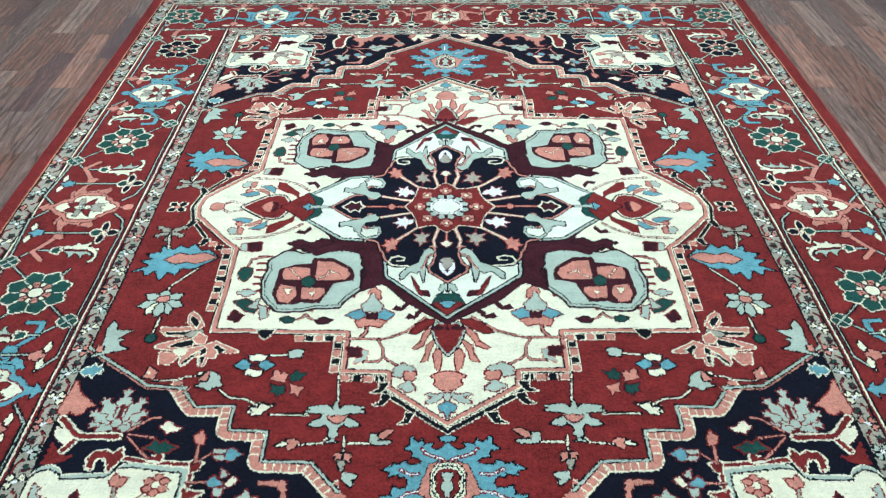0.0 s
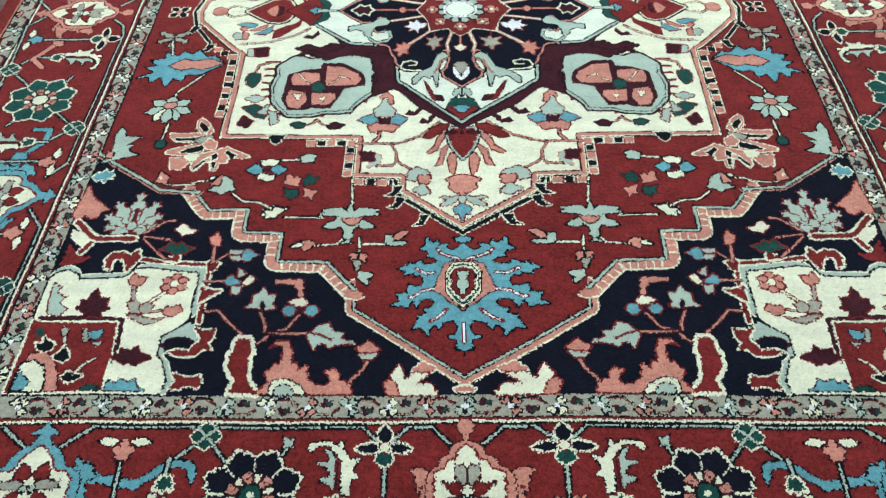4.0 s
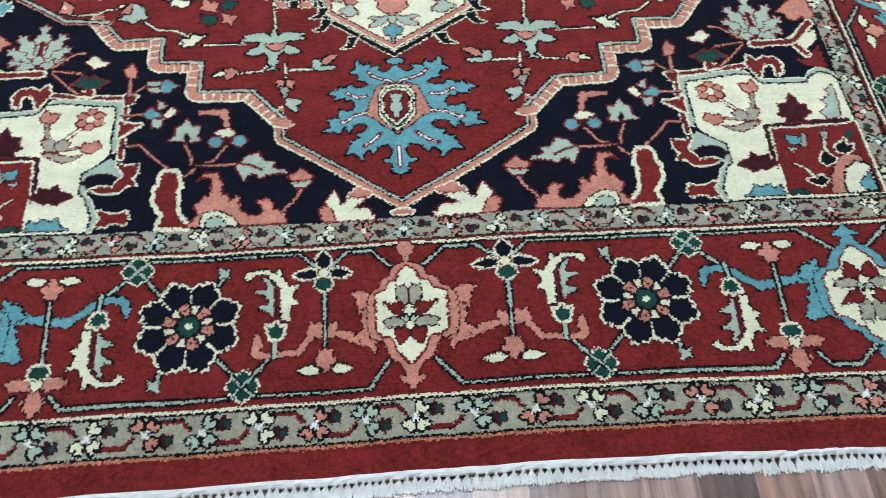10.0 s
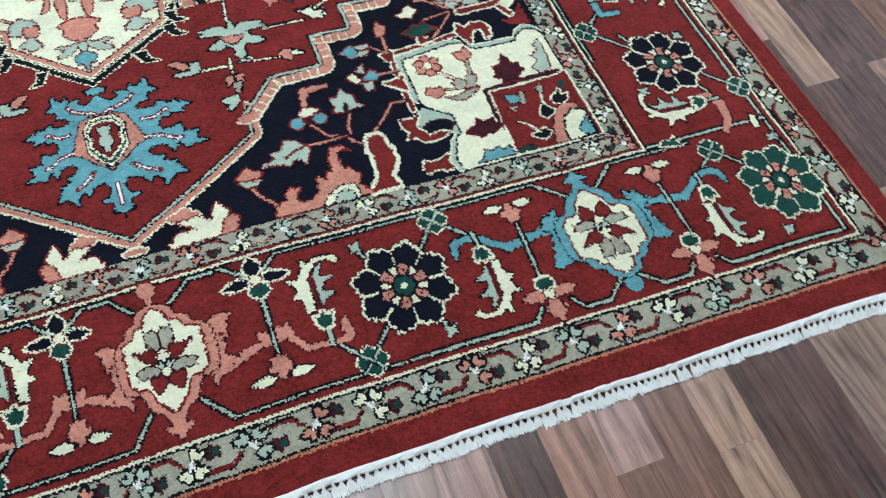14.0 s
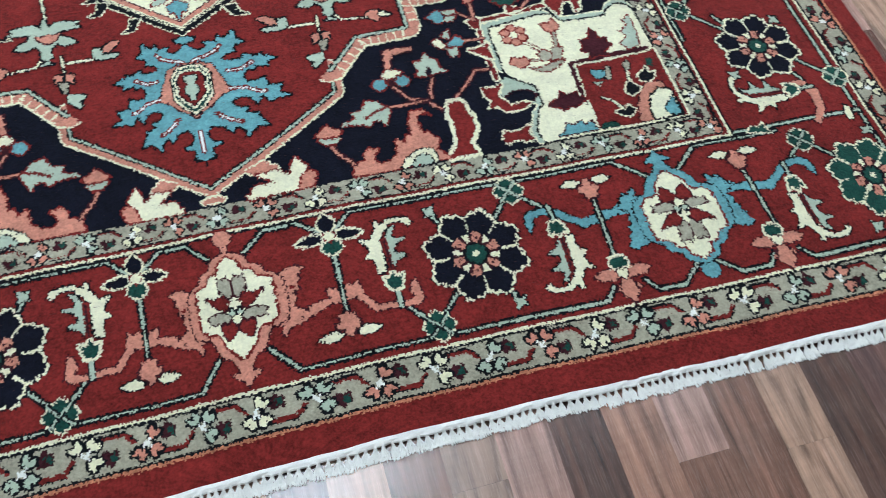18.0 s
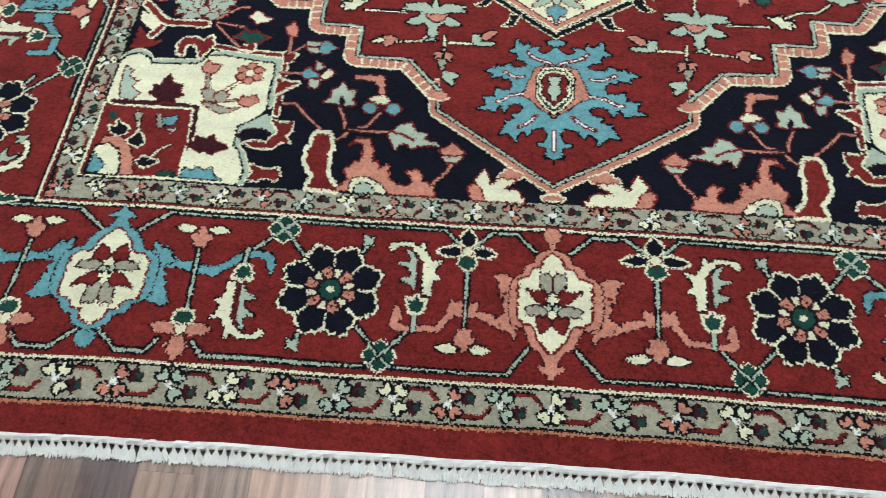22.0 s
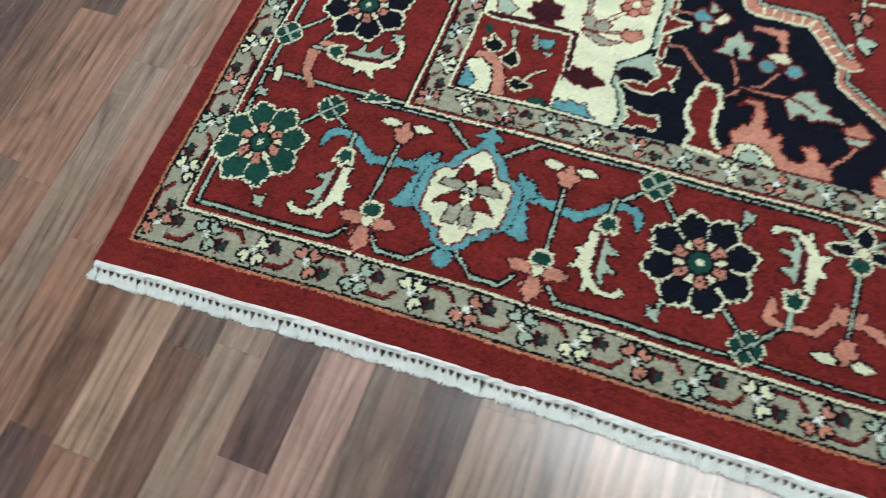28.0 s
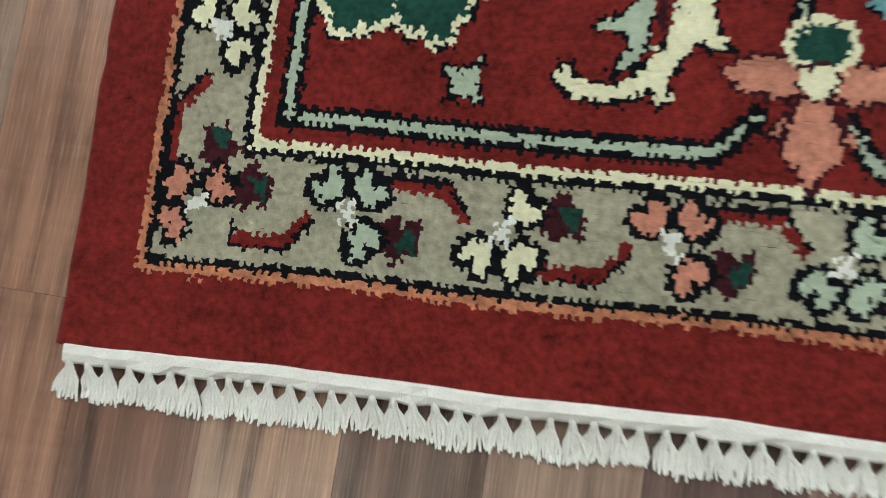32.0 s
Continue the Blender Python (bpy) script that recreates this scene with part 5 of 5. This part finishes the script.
fill([(656, 1556), (690, 1590), (712, 1586), (736, 1618), (752, 1598), (776, 1612), (792, 1590), (826, 1610), (822, 1580), (860, 1572), (838, 1548), (868, 1540), (842, 1520), (884, 1492), (852, 1500), (842, 1476), (820, 1498), (800, 1456), (784, 1492), (762, 1478), (752, 1506), (716, 1506), (688, 1530)], "blue", "black", 4.4)
fill([(660, 1556), (700, 1576), (740, 1566), (770, 1576), (806, 1546), (770, 1526), (740, 1536), (715, 1528)], "salmon", "maroon", 4)
section("spray", FIELD, "grey palmette flower on a stem")
line([(705, 1505), (762, 1430), (767, 1370)], "cream", 4, "black", 4.4)
for a, ln in ((90, 46), (30, 56), (150, 56), (-20, 62), (200, 62), (-60, 60), (240, 60), (-90, 62)):
    fill(petal(767, 1368, ln, 13, a), "mint" if a != -60 else "cream", "black", 4.4)
fill(oval(767, 1376, 16, 12), "salmon", "maroon", 3.4)
line([(755, 1300), (758, 1245)], "cream", 4, "black", 4.4)
fill(oval(759, 1226, 13, 16), "green", "black", 4.4)
for y, s in ((1690, 1),):
    for a in (90, 30, 150, -30, 210):
        fill(serrated(822, 1680, 50, 13, a + 180, 2), "grey", "black", 4.4)
    line([(808, 1600), (822, 1660)], "cream", 4, "black", 4.4)
for a in (45, 135, 225, 315):
    fill(petal(832, 1807, 34, 11, a), "black", "cream", 3)
fill(oval(832, 1807, 10, 9), "salmon")


# ---- weaving: the knots become meshes, one for each part ----
SHIFT = 0.018


def woven(x, y, sx, sy):
    """From the quarter's grid to the floor; the hand-woven piece is not quite true."""
    x, y = np.asarray(x, float), np.asarray(y, float)
    wx = sx * x + SHIFT * (1 - np.exp(-((x / 0.12) ** 2)))
    if sy > 0:
        wy = y - 0.036 * (x / 1.34) ** 2 * np.clip((0.3 - y) / 0.3, 0, 1)
        if sx > 0:
            wy = wy - 0.012 * (x / 1.1) ** 2 * np.clip((y - 0.05) / 0.2, 0, 1) * np.clip((1.05 - y) / 0.35, 0, 1)
        else:
            wx = wx - 0.008 * (x / 1.357) ** 4 * np.clip(y / 0.22, 0, 1) * np.clip((MID - y) / 1.2, 0, 1)
    else:
        wy = 2 * MID - y
    wx, wy = wx + 0.0016 * np.sin(5.1 * wy + 1.0) + 0.0008 * np.sin(23 * wy), wy + 0.0016 * np.sin(6.3 * wx) + 0.0008 * np.sin(27 * wx + 2)
    wx = wx + 0.0005 * np.sin(640 * wy + 90 * wx) * np.sin(97 * wx) + 0.0003 * np.sin(1130 * wy)
    wy = wy + 0.0005 * np.sin(610 * wx + 70 * wy) * np.sin(113 * wy + 1) + 0.0003 * np.sin(1270 * wx)
    wz = 0.0010 * np.sin(7 * wx + 2.0 * wy) * np.sin(4.2 * wy - 1.3 * wx)
    return wx, wy, wz


PILE = np.array([{"black": -0.0005, "navy": -0.0004, "maroon": -0.0003, "green": -0.0002}.get(c, 0.0) for c in COLOURS])


def rectangles(knots, owners, mask):
    """Runs of like knots, merged into rectangles: owner, colour and grid corners."""
    out, live = [], {}
    key = np.where(mask, owners.astype(np.int32) * 32 + knots, -1)
    for j in range(NY):
        row = key[j]
        cuts = np.flatnonzero(np.diff(row)) + 1
        starts, ends = np.r_[0, cuts], np.r_[cuts, NX]
        then = {}
        for a, b in zip(starts.tolist(), ends.tolist()):
            if row[a] < 0:
                continue
            for s in range(a, b, 6):
                e = min(s + 6, b)
                k = (int(row[a]), s, e)
                j0 = live.pop(k, j)
                if j - j0 >= 6:
                    out.append((*k, j0, j))
                    j0 = j
                then[k] = j0
        out += [(*k, j0, j) for k, j0 in live.items()]
        live = then
    out += [(*k, j0, NY) for k, j0 in live.items()]
    return np.array(out)


# the two stripes along the ends are woven apart for the right and the left half, as their flowers do not turn over
mx, my = np.meshgrid(CX * 1000, CY * 1000)
ends = ((my > 90) & (my < 151) & (mx < 1262)) | ((my > 463) & (my < 507) & (mx < 899))
right = grid.copy(), owner.copy()
at()
grid[ends] = COLOURS.index("grey")
owner[ends] = np.where(my[ends] < 200, OUTER, INNER)
end_stripes(-1)
left = grid, owner

# the weaver's hand: knots stray in small clumps over the edges of the drawing
stray = np.random.RandomState(4)
jj, ii = np.mgrid[0:NY, 0:NX]
hit = stray.rand(NY, NX) < 0.025
keep = stray.rand(2, NY, NX) < 0.5
sj = jj + np.where(keep[0], ii % 2, stray.randint(0, 2, (NY, NX))) * (stray.rand(NY, NX) < 0.6) + np.where(hit, stray.randint(-1, 2, (NY, NX)), 0)
si = ii + np.where(keep[1], jj % 2, stray.randint(0, 2, (NY, NX))) * (stray.rand(NY, NX) < 0.5) + np.where(hit, stray.randint(-1, 2, (NY, NX)), 0)
sj, si = sj.clip(0, NY - 1), np.where(ii < 2, ii, si).clip(0, NX - 1)
right, left = [(g[sj, si], o[sj, si]) for g, o in (right, left)]


def meeting(knots):
    """Knots where two colours meet; they stand out as single round tufts."""
    out = np.zeros((NY, NX), bool)
    for shift_j, shift_i in ((0, 1), (1, 0)):
        other = knots[shift_j:, shift_i:] != knots[:NY - shift_j, :NX - shift_i]
        out[:NY - shift_j, :NX - shift_i] |= other
        out[shift_j:, shift_i:] |= other
    return out


BESIDE = np.random.RandomState(9)


def tufts(rows, sx, sy, sides, meet):
    """Corners of the single tufts at the edges of the given rectangles, and their colours."""
    key, a, b, c, d = rows.T
    w, h = b - a, d - c
    n = w * h
    which = np.repeat(np.arange(len(rows)), n)
    k = np.arange(n.sum()) - np.repeat(np.cumsum(n) - n, n)
    i, j = a[which] + k % w[which], c[which] + k // w[which]
    on = meet[j, i] & (i > 0) & (j < NY - 1)
    i, j, col = i[on], j[on], key[which][on] % 32
    m = len(i)
    x = (i + 0.5 + BESIDE.uniform(-0.16, 0.16, m)) * KNOT
    y = END + (j + 0.5 + BESIDE.uniform(-0.16, 0.16, m)) * KNOT
    turn = BESIDE.uniform(0, 2 * math.pi, m)[:, None] + np.arange(sides) * 2 * math.pi / sides
    r = KNOT * BESIDE.uniform(0.60, 0.76, m)[:, None] * (1.12 if sides == 4 else 1.0)
    wx, wy, wz = woven(np.maximum(x[:, None] + r * np.cos(turn), 0), np.minimum(y[:, None] + r * np.sin(turn), MID), sx, sy)
    z = wz + PILE[col][:, None] * 0.5 + BESIDE.uniform(0.0003, 0.0011, m)[:, None] + 0.0003 * np.cos(turn)
    return np.stack([wx, wy, z], -1), col

rug = tagged(new("rug"), "brick-red hand-knotted wool rug with ivory medallion on wood floor", "rug")


def weave(name, rows, quadrants, meet):
    """One mesh of the given rectangles in the given quarters."""
    key, a, b, c, d = rows.T
    vx, fc, mi = [], 0, []
    used = sorted(set((key % 32).tolist()))
    slot = np.zeros(32, int)
    slot[used] = range(len(used))
    for sx, sy in quadrants:
        lap = 0.0003
        xs = np.stack([a, b, b, a], 1) * KNOT + np.array([-lap, lap, lap, -lap])
        ys = END + np.stack([c, c, d, d], 1) * KNOT + np.array([-lap, -lap, lap, lap])
        xs = np.where((a == 0)[:, None] & (xs < 0), 0.0, xs)
        ys = np.minimum(ys, MID)
        wx, wy, wz = woven(xs, ys, sx, sy)
        level = PILE[key % 32] + (key % 32) * 0.00001 + ((a * 7 + c * 3) % 11) * 0.00001
        q = np.stack([wx, wy, wz + level[:, None]], -1)
        vx.append(q if sx * sy > 0 else q[:, ::-1])
        mi.append(slot[key % 32])
    sizes = [np.full(len(q), 4) for q in vx]
    flat = [q.reshape(-1, 3) for q in vx]
    for sx, sy in quadrants:
        if sy < 0:
            continue
        sides = 6 if sx < 0 else 4
        q, col = tufts(rows, sx, sy, sides, meet)
        flat.append((q if sx * sy > 0 else q[:, ::-1]).reshape(-1, 3))
        sizes.append(np.full(len(q), sides))
        mi.append(slot[col])
    flat, sizes = np.concatenate(flat), np.concatenate(sizes)
    n = len(flat)
    me = bpy.data.meshes.new(name)
    me.vertices.add(n)
    me.vertices.foreach_set("co", flat.ravel())
    me.loops.add(n)
    me.loops.foreach_set("vertex_index", np.arange(n, dtype=np.int32))
    me.polygons.add(len(sizes))
    me.polygons.foreach_set("loop_start", (np.cumsum(sizes) - sizes).astype(np.int32))
    for i in used:
        me.materials.append(WOOL[COLOURS[i]])
    me.polygons.foreach_set("material_index", np.concatenate(mi).astype(np.int32))
    me.update(calc_edges=True)
    return me


def pieces(rows):
    """Rectangles that touch, gathered; scraps go with the largest piece."""
    parent = list(range(len(rows)))

    def root(i):
        while parent[i] != i:
            parent[i] = parent[parent[i]]
            i = parent[i]
        return i

    here = {}
    for n, (_, a, b, c, d) in enumerate(rows.tolist()):
        for j in range(c - 1, d + 1):
            for i in range(a - 1, b + 1):
                inside = a <= i < b and c <= j < d
                k = here.get((i, j))
                if k is not None:
                    parent[root(n)] = root(k)
                if inside:
                    here[(i, j)] = n
    found = {}
    for n in range(len(rows)):
        found.setdefault(root(n), []).append(n)
    area = {r: sum(int((rows[n, 2] - rows[n, 1]) * (rows[n, 4] - rows[n, 3])) for n in ns) for r, ns in found.items()}
    big = max(area, key=area.get)
    out = {big: list(found[big])}
    for r, ns in found.items():
        if r != big:
            if area[r] < 6:
                out[big] += ns
            else:
                out[r] = ns
    return [rows[np.array(ns)] for ns in out.values()]


ALL = [(1, 1), (-1, 1), (1, -1), (-1, -1)]
made = {}
for (knots, owners), mask, quarters in ((right, ~ends, ALL), (right, ends, [(1, 1), (1, -1)]), (left, ends, [(-1, 1), (-1, -1)])):
    rects = rectangles(knots, owners, mask)
    who = rects[:, 0] // 32
    meet = meeting(knots)
    for i, (name, parent, label) in enumerate(OWNERS):
        rows = rects[who == i]
        if not len(rows):
            continue
        top = i
        while OWNERS[top][1] != "":
            top = OWNERS[top][1]
        if parent == "":
            if i not in made:
                made[i] = child(name, weave(name, rows, quarters, meet), rug, label)
            else:
                for q in quarters:
                    child("stripe_ground", weave("stripe_ground", rows, [q], meet), made[i])
            continue
        for piece in pieces(rows):
            touch_x, touch_y = piece[:, 1].min() == 0, piece[:, 4].max() == NY
            groups = [[q] for q in quarters]
            if quarters is ALL and touch_x:
                groups = [[(1, 1), (-1, 1)], [(1, -1), (-1, -1)]]
            if quarters is ALL and touch_y:
                groups = [ALL] if touch_x else [[(1, 1), (1, -1)], [(-1, 1), (-1, -1)]]
            for g in groups:
                child(name, weave(name, piece, g, meet), made[top], label)



def edge_line(sx, inset, z, count=80):
    """Points along a long side of the rug."""
    out = []
    for i in range(count + 1):
        y = END + 0.001 + (2 * (MID - END) - 0.002) * i / count
        if y <= MID:
            wx, wy, wz = woven(HALF_W - inset, y, sx, 1)
        else:
            wx, wy, wz = woven(HALF_W - inset, 2 * MID - y, sx, -1)
        out.append((float(wx), float(wy), float(wz) + z))
    return out


def backing():
    left, right = edge_line(-1, 0.001, -0.0012), edge_line(1, 0.001, -0.0012)
    m = 40
    verts, faces = [], []
    for l, r in zip(left, right):
        for k in range(m + 1):
            x = l[0] + (r[0] - l[0]) * k / m
            X = max(abs(x - SHIFT), 0)
            bow = -0.036 * (X / 1.34) ** 2 * max((0.3 - l[1]) / 0.3, 0) if l[1] < 0.3 else 0
            verts.append((x, max(l[1] + 0.036 * (HALF_W / 1.34) ** 2 * max((0.3 - l[1]) / 0.3, 0) * 0.87 + bow, -0.02) if l[1] < 0.28 else l[1], -0.0024))
    w = m + 1
    rows_n = len(left)
    for j in range(rows_n - 1):
        for k in range(m):
            faces.append((j * w + k, j * w + k + 1, (j + 1) * w + k + 1, (j + 1) * w + k))
    return mesh_of("backing", verts, faces, [BACKING])


child("backing", backing(), rug, "woven underside of the rug")


def tube(points, radius, mat, name, sides=8, squash=1.0, wobble=0.0):
    rng = random.Random(5)
    verts, faces = [], []
    for i, p in enumerate(points):
        a, b = Vector(points[max(i - 1, 0)]), Vector(points[min(i + 1, len(points) - 1)])
        t = (b - a).normalized()
        s = t.cross(Vector((0, 0, 1)))
        s = s.normalized() if s.length > 1e-4 else Vector((1, 0, 0))
        u = s.cross(t)
        r = radius * (1 + rng.uniform(-wobble, wobble))
        for k in range(sides):
            an = 2 * math.pi * k / sides
            verts.append(Vector(p) + s * (math.cos(an) * r) + u * (math.sin(an) * r * squash))
    for i in range(len(points) - 1):
        for k in range(sides):
            faces.append((i * sides + k, i * sides + (k + 1) % sides, (i + 1) * sides + (k + 1) % sides, (i + 1) * sides + k))
    faces += [tuple(range(sides))[::-1], tuple(range(len(verts) - sides, len(verts)))]
    me = mesh_of(name, verts, faces, [mat])
    me.polygons.foreach_set("use_smooth", [True] * len(me.polygons))
    return me


for sx in (-1, 1):
    child("selvedge", tube(edge_line(sx, -0.001, -0.0055, 240), 0.0062, WOOL["red"], "selvedge", 10, 1.0, 0.10), rug, "overcast red wool side cord")


# ---- fringe ----
def end_point(x, sy):
    """The rug's end at this place along its width."""
    sx = 1 if x >= SHIFT else -1
    X = abs(x - SHIFT)
    wx, wy, wz = woven(X, END, sx, sy)
    return float(wx), float(wy)


def web(sy):
    """The flat woven white strip at the end of the pile."""
    verts, faces = [], []
    xs = np.linspace(-HALF_W + 0.001, HALF_W - 0.001, 260)
    rng = random.Random(3)
    for x in xs:
        X, y = end_point(x + SHIFT, sy)
        d = rng.uniform(-0.0014, 0.0014)
        for dy, z in ((0.004, -0.002), (0.001, 0.0006), (-0.004, 0.0010 + d), (-0.0085 + d, -0.0012), (-0.0100 + d, -0.0045)):
            verts.append((X, y + sy * dy, z))
    for i in range(len(xs) - 1):
        for k in range(4):
            f = (i * 5 + k, (i + 1) * 5 + k, (i + 1) * 5 + k + 1, i * 5 + k + 1)
            faces.append(f if sy < 0 else f[::-1])
    return mesh_of("fringe_web", verts, faces, [COTTON])


def tassel(seed):
    """A knot with a fan of twisted yarns; it hangs along -y."""
    rng = random.Random(seed)
    verts, faces = [], []

    def yarn(pts, r, sides=5):
        base = len(verts)
        for i, p in enumerate(pts):
            q = r * (1.0 if i < len(pts) - 1 else 0.6)
            for k in range(sides):
                an = 2 * math.pi * k / sides
                verts.append((p[0] + q * math.cos(an), p[1], p[2] + q * math.sin(an)))
        for i in range(len(pts) - 1):
            for k in range(sides):
                faces.append((base + i * sides + k, base + (i + 1) * sides + k, base + (i + 1) * sides + (k + 1) % sides, base + i * sides + (k + 1) % sides))
        faces.append(tuple(range(base + (len(pts) - 1) * sides, base + len(pts) * sides)))

    yarn([(0, 0.002, -0.0028), (0, -0.001, -0.0026), (0, -0.0035, -0.0034), (0, -0.0055, -0.0050)], 0.0021, 7)
    count = rng.randint(13, 15)
    lean = rng.uniform(-0.002, 0.002)
    for i in range(count):
        f = (i + 0.5) / count - 0.5
        spread = f * rng.uniform(0.0145, 0.0175) + lean
        length = rng.uniform(0.0175, 0.0225)
        z = FLOOR + 0.0013 + rng.uniform(0, 0.0028)
        bend = rng.uniform(-0.0010, 0.0010)
        yarn([(f * 0.0030, -0.002, -0.0032), (f * 0.0040, -0.005, -0.0050), (spread * 0.78 + bend, -0.005 - length * 0.34, (z - 0.0050) / 2 - 0.0005), (spread * 0.92 - bend, -0.005 - length * 0.68, z), (spread + rng.uniform(-0.0014, 0.0014), -0.005 - length, z - 0.0004)], 0.00118)
    me = mesh_of("tassel", verts, faces, [COTTON])
    me.polygons.foreach_set("use_smooth", [True] * len(me.polygons))
    return me


TASSELS = [tassel(s) for s in range(14)]
for sy in (1, -1):
    fringe = child("fringe", web(sy), rug, "white cotton fringe with knotted tassels")
    rng = random.Random(11 + sy)
    x = -HALF_W + 0.005
    far_v, far_f = [], []
    while x < HALF_W - 0.003:
        X, y = end_point(x + SHIFT, sy)
        m = pose(X, y - sy * 0.0085, 0.0, 0, 0, rng.uniform(-7, 7) + 7 * math.sin(4.1 * X + 5.2) + (0 if sy > 0 else 180)) @ Matrix.Diagonal((rng.uniform(0.98, 1.14), rng.uniform(0.82, 1.0), 1, 1))
        me = rng.choice(TASSELS)
        if sy > 0:
            ob = new("tassel", me)
            ob.parent = fringe
            ob.matrix_basis = m
        else:
            k = len(far_v)
            far_v += [m @ v.co for v in me.vertices]
            far_f += [tuple(k + i for i in p.vertices) for p in me.polygons]
        x += rng.uniform(0.0116, 0.0140)
    if far_v:
        tagged(child("tassel_row", mesh_of("tassel_row", far_v, far_f, [COTTON]), fringe), kind="stuff")

# ---- floor of laminate staves ----
STRIP, ANCHOR = 0.0885, -0.98
floor = tagged(new("floor", box_mesh("floor", X0, X1, Y0, Y1, FLOOR - 0.06, FLOOR - 0.0012, GROOVE)), "mixed brown and grey-brown wood laminate floor in narrow staves", "floor", kind="structure")


def stave_mesh():
    bm = bmesh.new()
    bmesh.ops.create_cube(bm, size=1)
    for v in bm.verts:
        top = v.co.z > 0
        v.co = Vector((v.co.x * (STRIP - (0.0003 if top else 0.0001)), v.co.y, 0 if top else -0.006))
    me = bpy.data.meshes.new("stave")
    bm.to_mesh(me)
    bm.free()
    me.materials.append(LAMINATE)
    return me


STAVE = stave_mesh()
MOST = list(TONES) + ["brown", "sand", "plum"]
LAID = {(-7, False): "orange", (-6, False): "sand", (-5, False): "orange", (-4, False): "brown", (-3, False): "tan", (-2, False): "grey", (-1, False): "sand",
        (0, False): "plum", (1, False): "pink", (2, False): "grey", (3, False): "plum", (4, False): "sand", (-2, True): "brown", (-5, True): "orange", (-6, True): "sand"}
KNOWN = {0: (-0.225,), -3: (-0.30,), -2: (-0.09,), 20: (-0.142,), -6: (0.405,), 21: (-0.33,)}
rng = random.Random(29)
rest_v, rest_f = [], []
first, last = math.floor((X0 - ANCHOR) / STRIP), math.ceil((X1 - ANCHOR) / STRIP)
for s in range(first, last):
    xa = ANCHOR + s * STRIP
    xm = xa + STRIP / 2
    if xm < X0 or xm > X1:
        continue
    ends = [Y0]
    y = KNOWN[s][0] if s in KNOWN else rng.uniform(-0.45, 0.2)
    down = y
    lower = []
    while down > Y0:
        lower.append(down)
        down -= rng.uniform(0.36, 0.62)
    ends += sorted(lower)
    while y < Y1:
        y += rng.uniform(0.36, 0.62)
        ends.append(min(y, Y1))
    for a, b in zip(ends[:-1], ends[1:]):
        if b - a < 0.02:
            continue
        hidden = abs(xm - SHIFT) < HALF_W - 0.1 and a > 0.1 and b < 3.5
        close = (-2.3 < xm < 2.0) and a < 1.2 and b > -0.75 and not hidden
        if close:
            ob = new("stave", STAVE)
            ob.parent = floor
            ob.color = (*TONES[LAID.get((s, b < -0.02), rng.choice(MOST))], 1)
            ob.matrix_basis = pose(xm, (a + b) / 2, FLOOR + rng.uniform(-0.0002, 0.0)) @ Matrix.Diagonal((1, b - a - 0.0003, 1, 1))
        elif not hidden:
            i = len(rest_v)
            h = STRIP / 2 - 0.0004
            rest_v += [(xm - h, a + 0.0004, FLOOR), (xm + h, a + 0.0004, FLOOR), (xm + h, b - 0.0004, FLOOR), (xm - h, b - 0.0004, FLOOR)]
            rest_v += [(vx, vy, FLOOR - 0.004) for vx, vy, _ in rest_v[i:i + 4]]
            rest_f += [(i, i + 1, i + 2, i + 3), (i, i + 4, i + 5, i + 1), (i + 1, i + 5, i + 6, i + 2), (i + 2, i + 6, i + 7, i + 3), (i + 3, i + 7, i + 4, i)]
tagged(child("stave_field", mesh_of("stave_field", rest_v, rest_f, [LAMINATE_FIELD]), floor), kind="stuff")
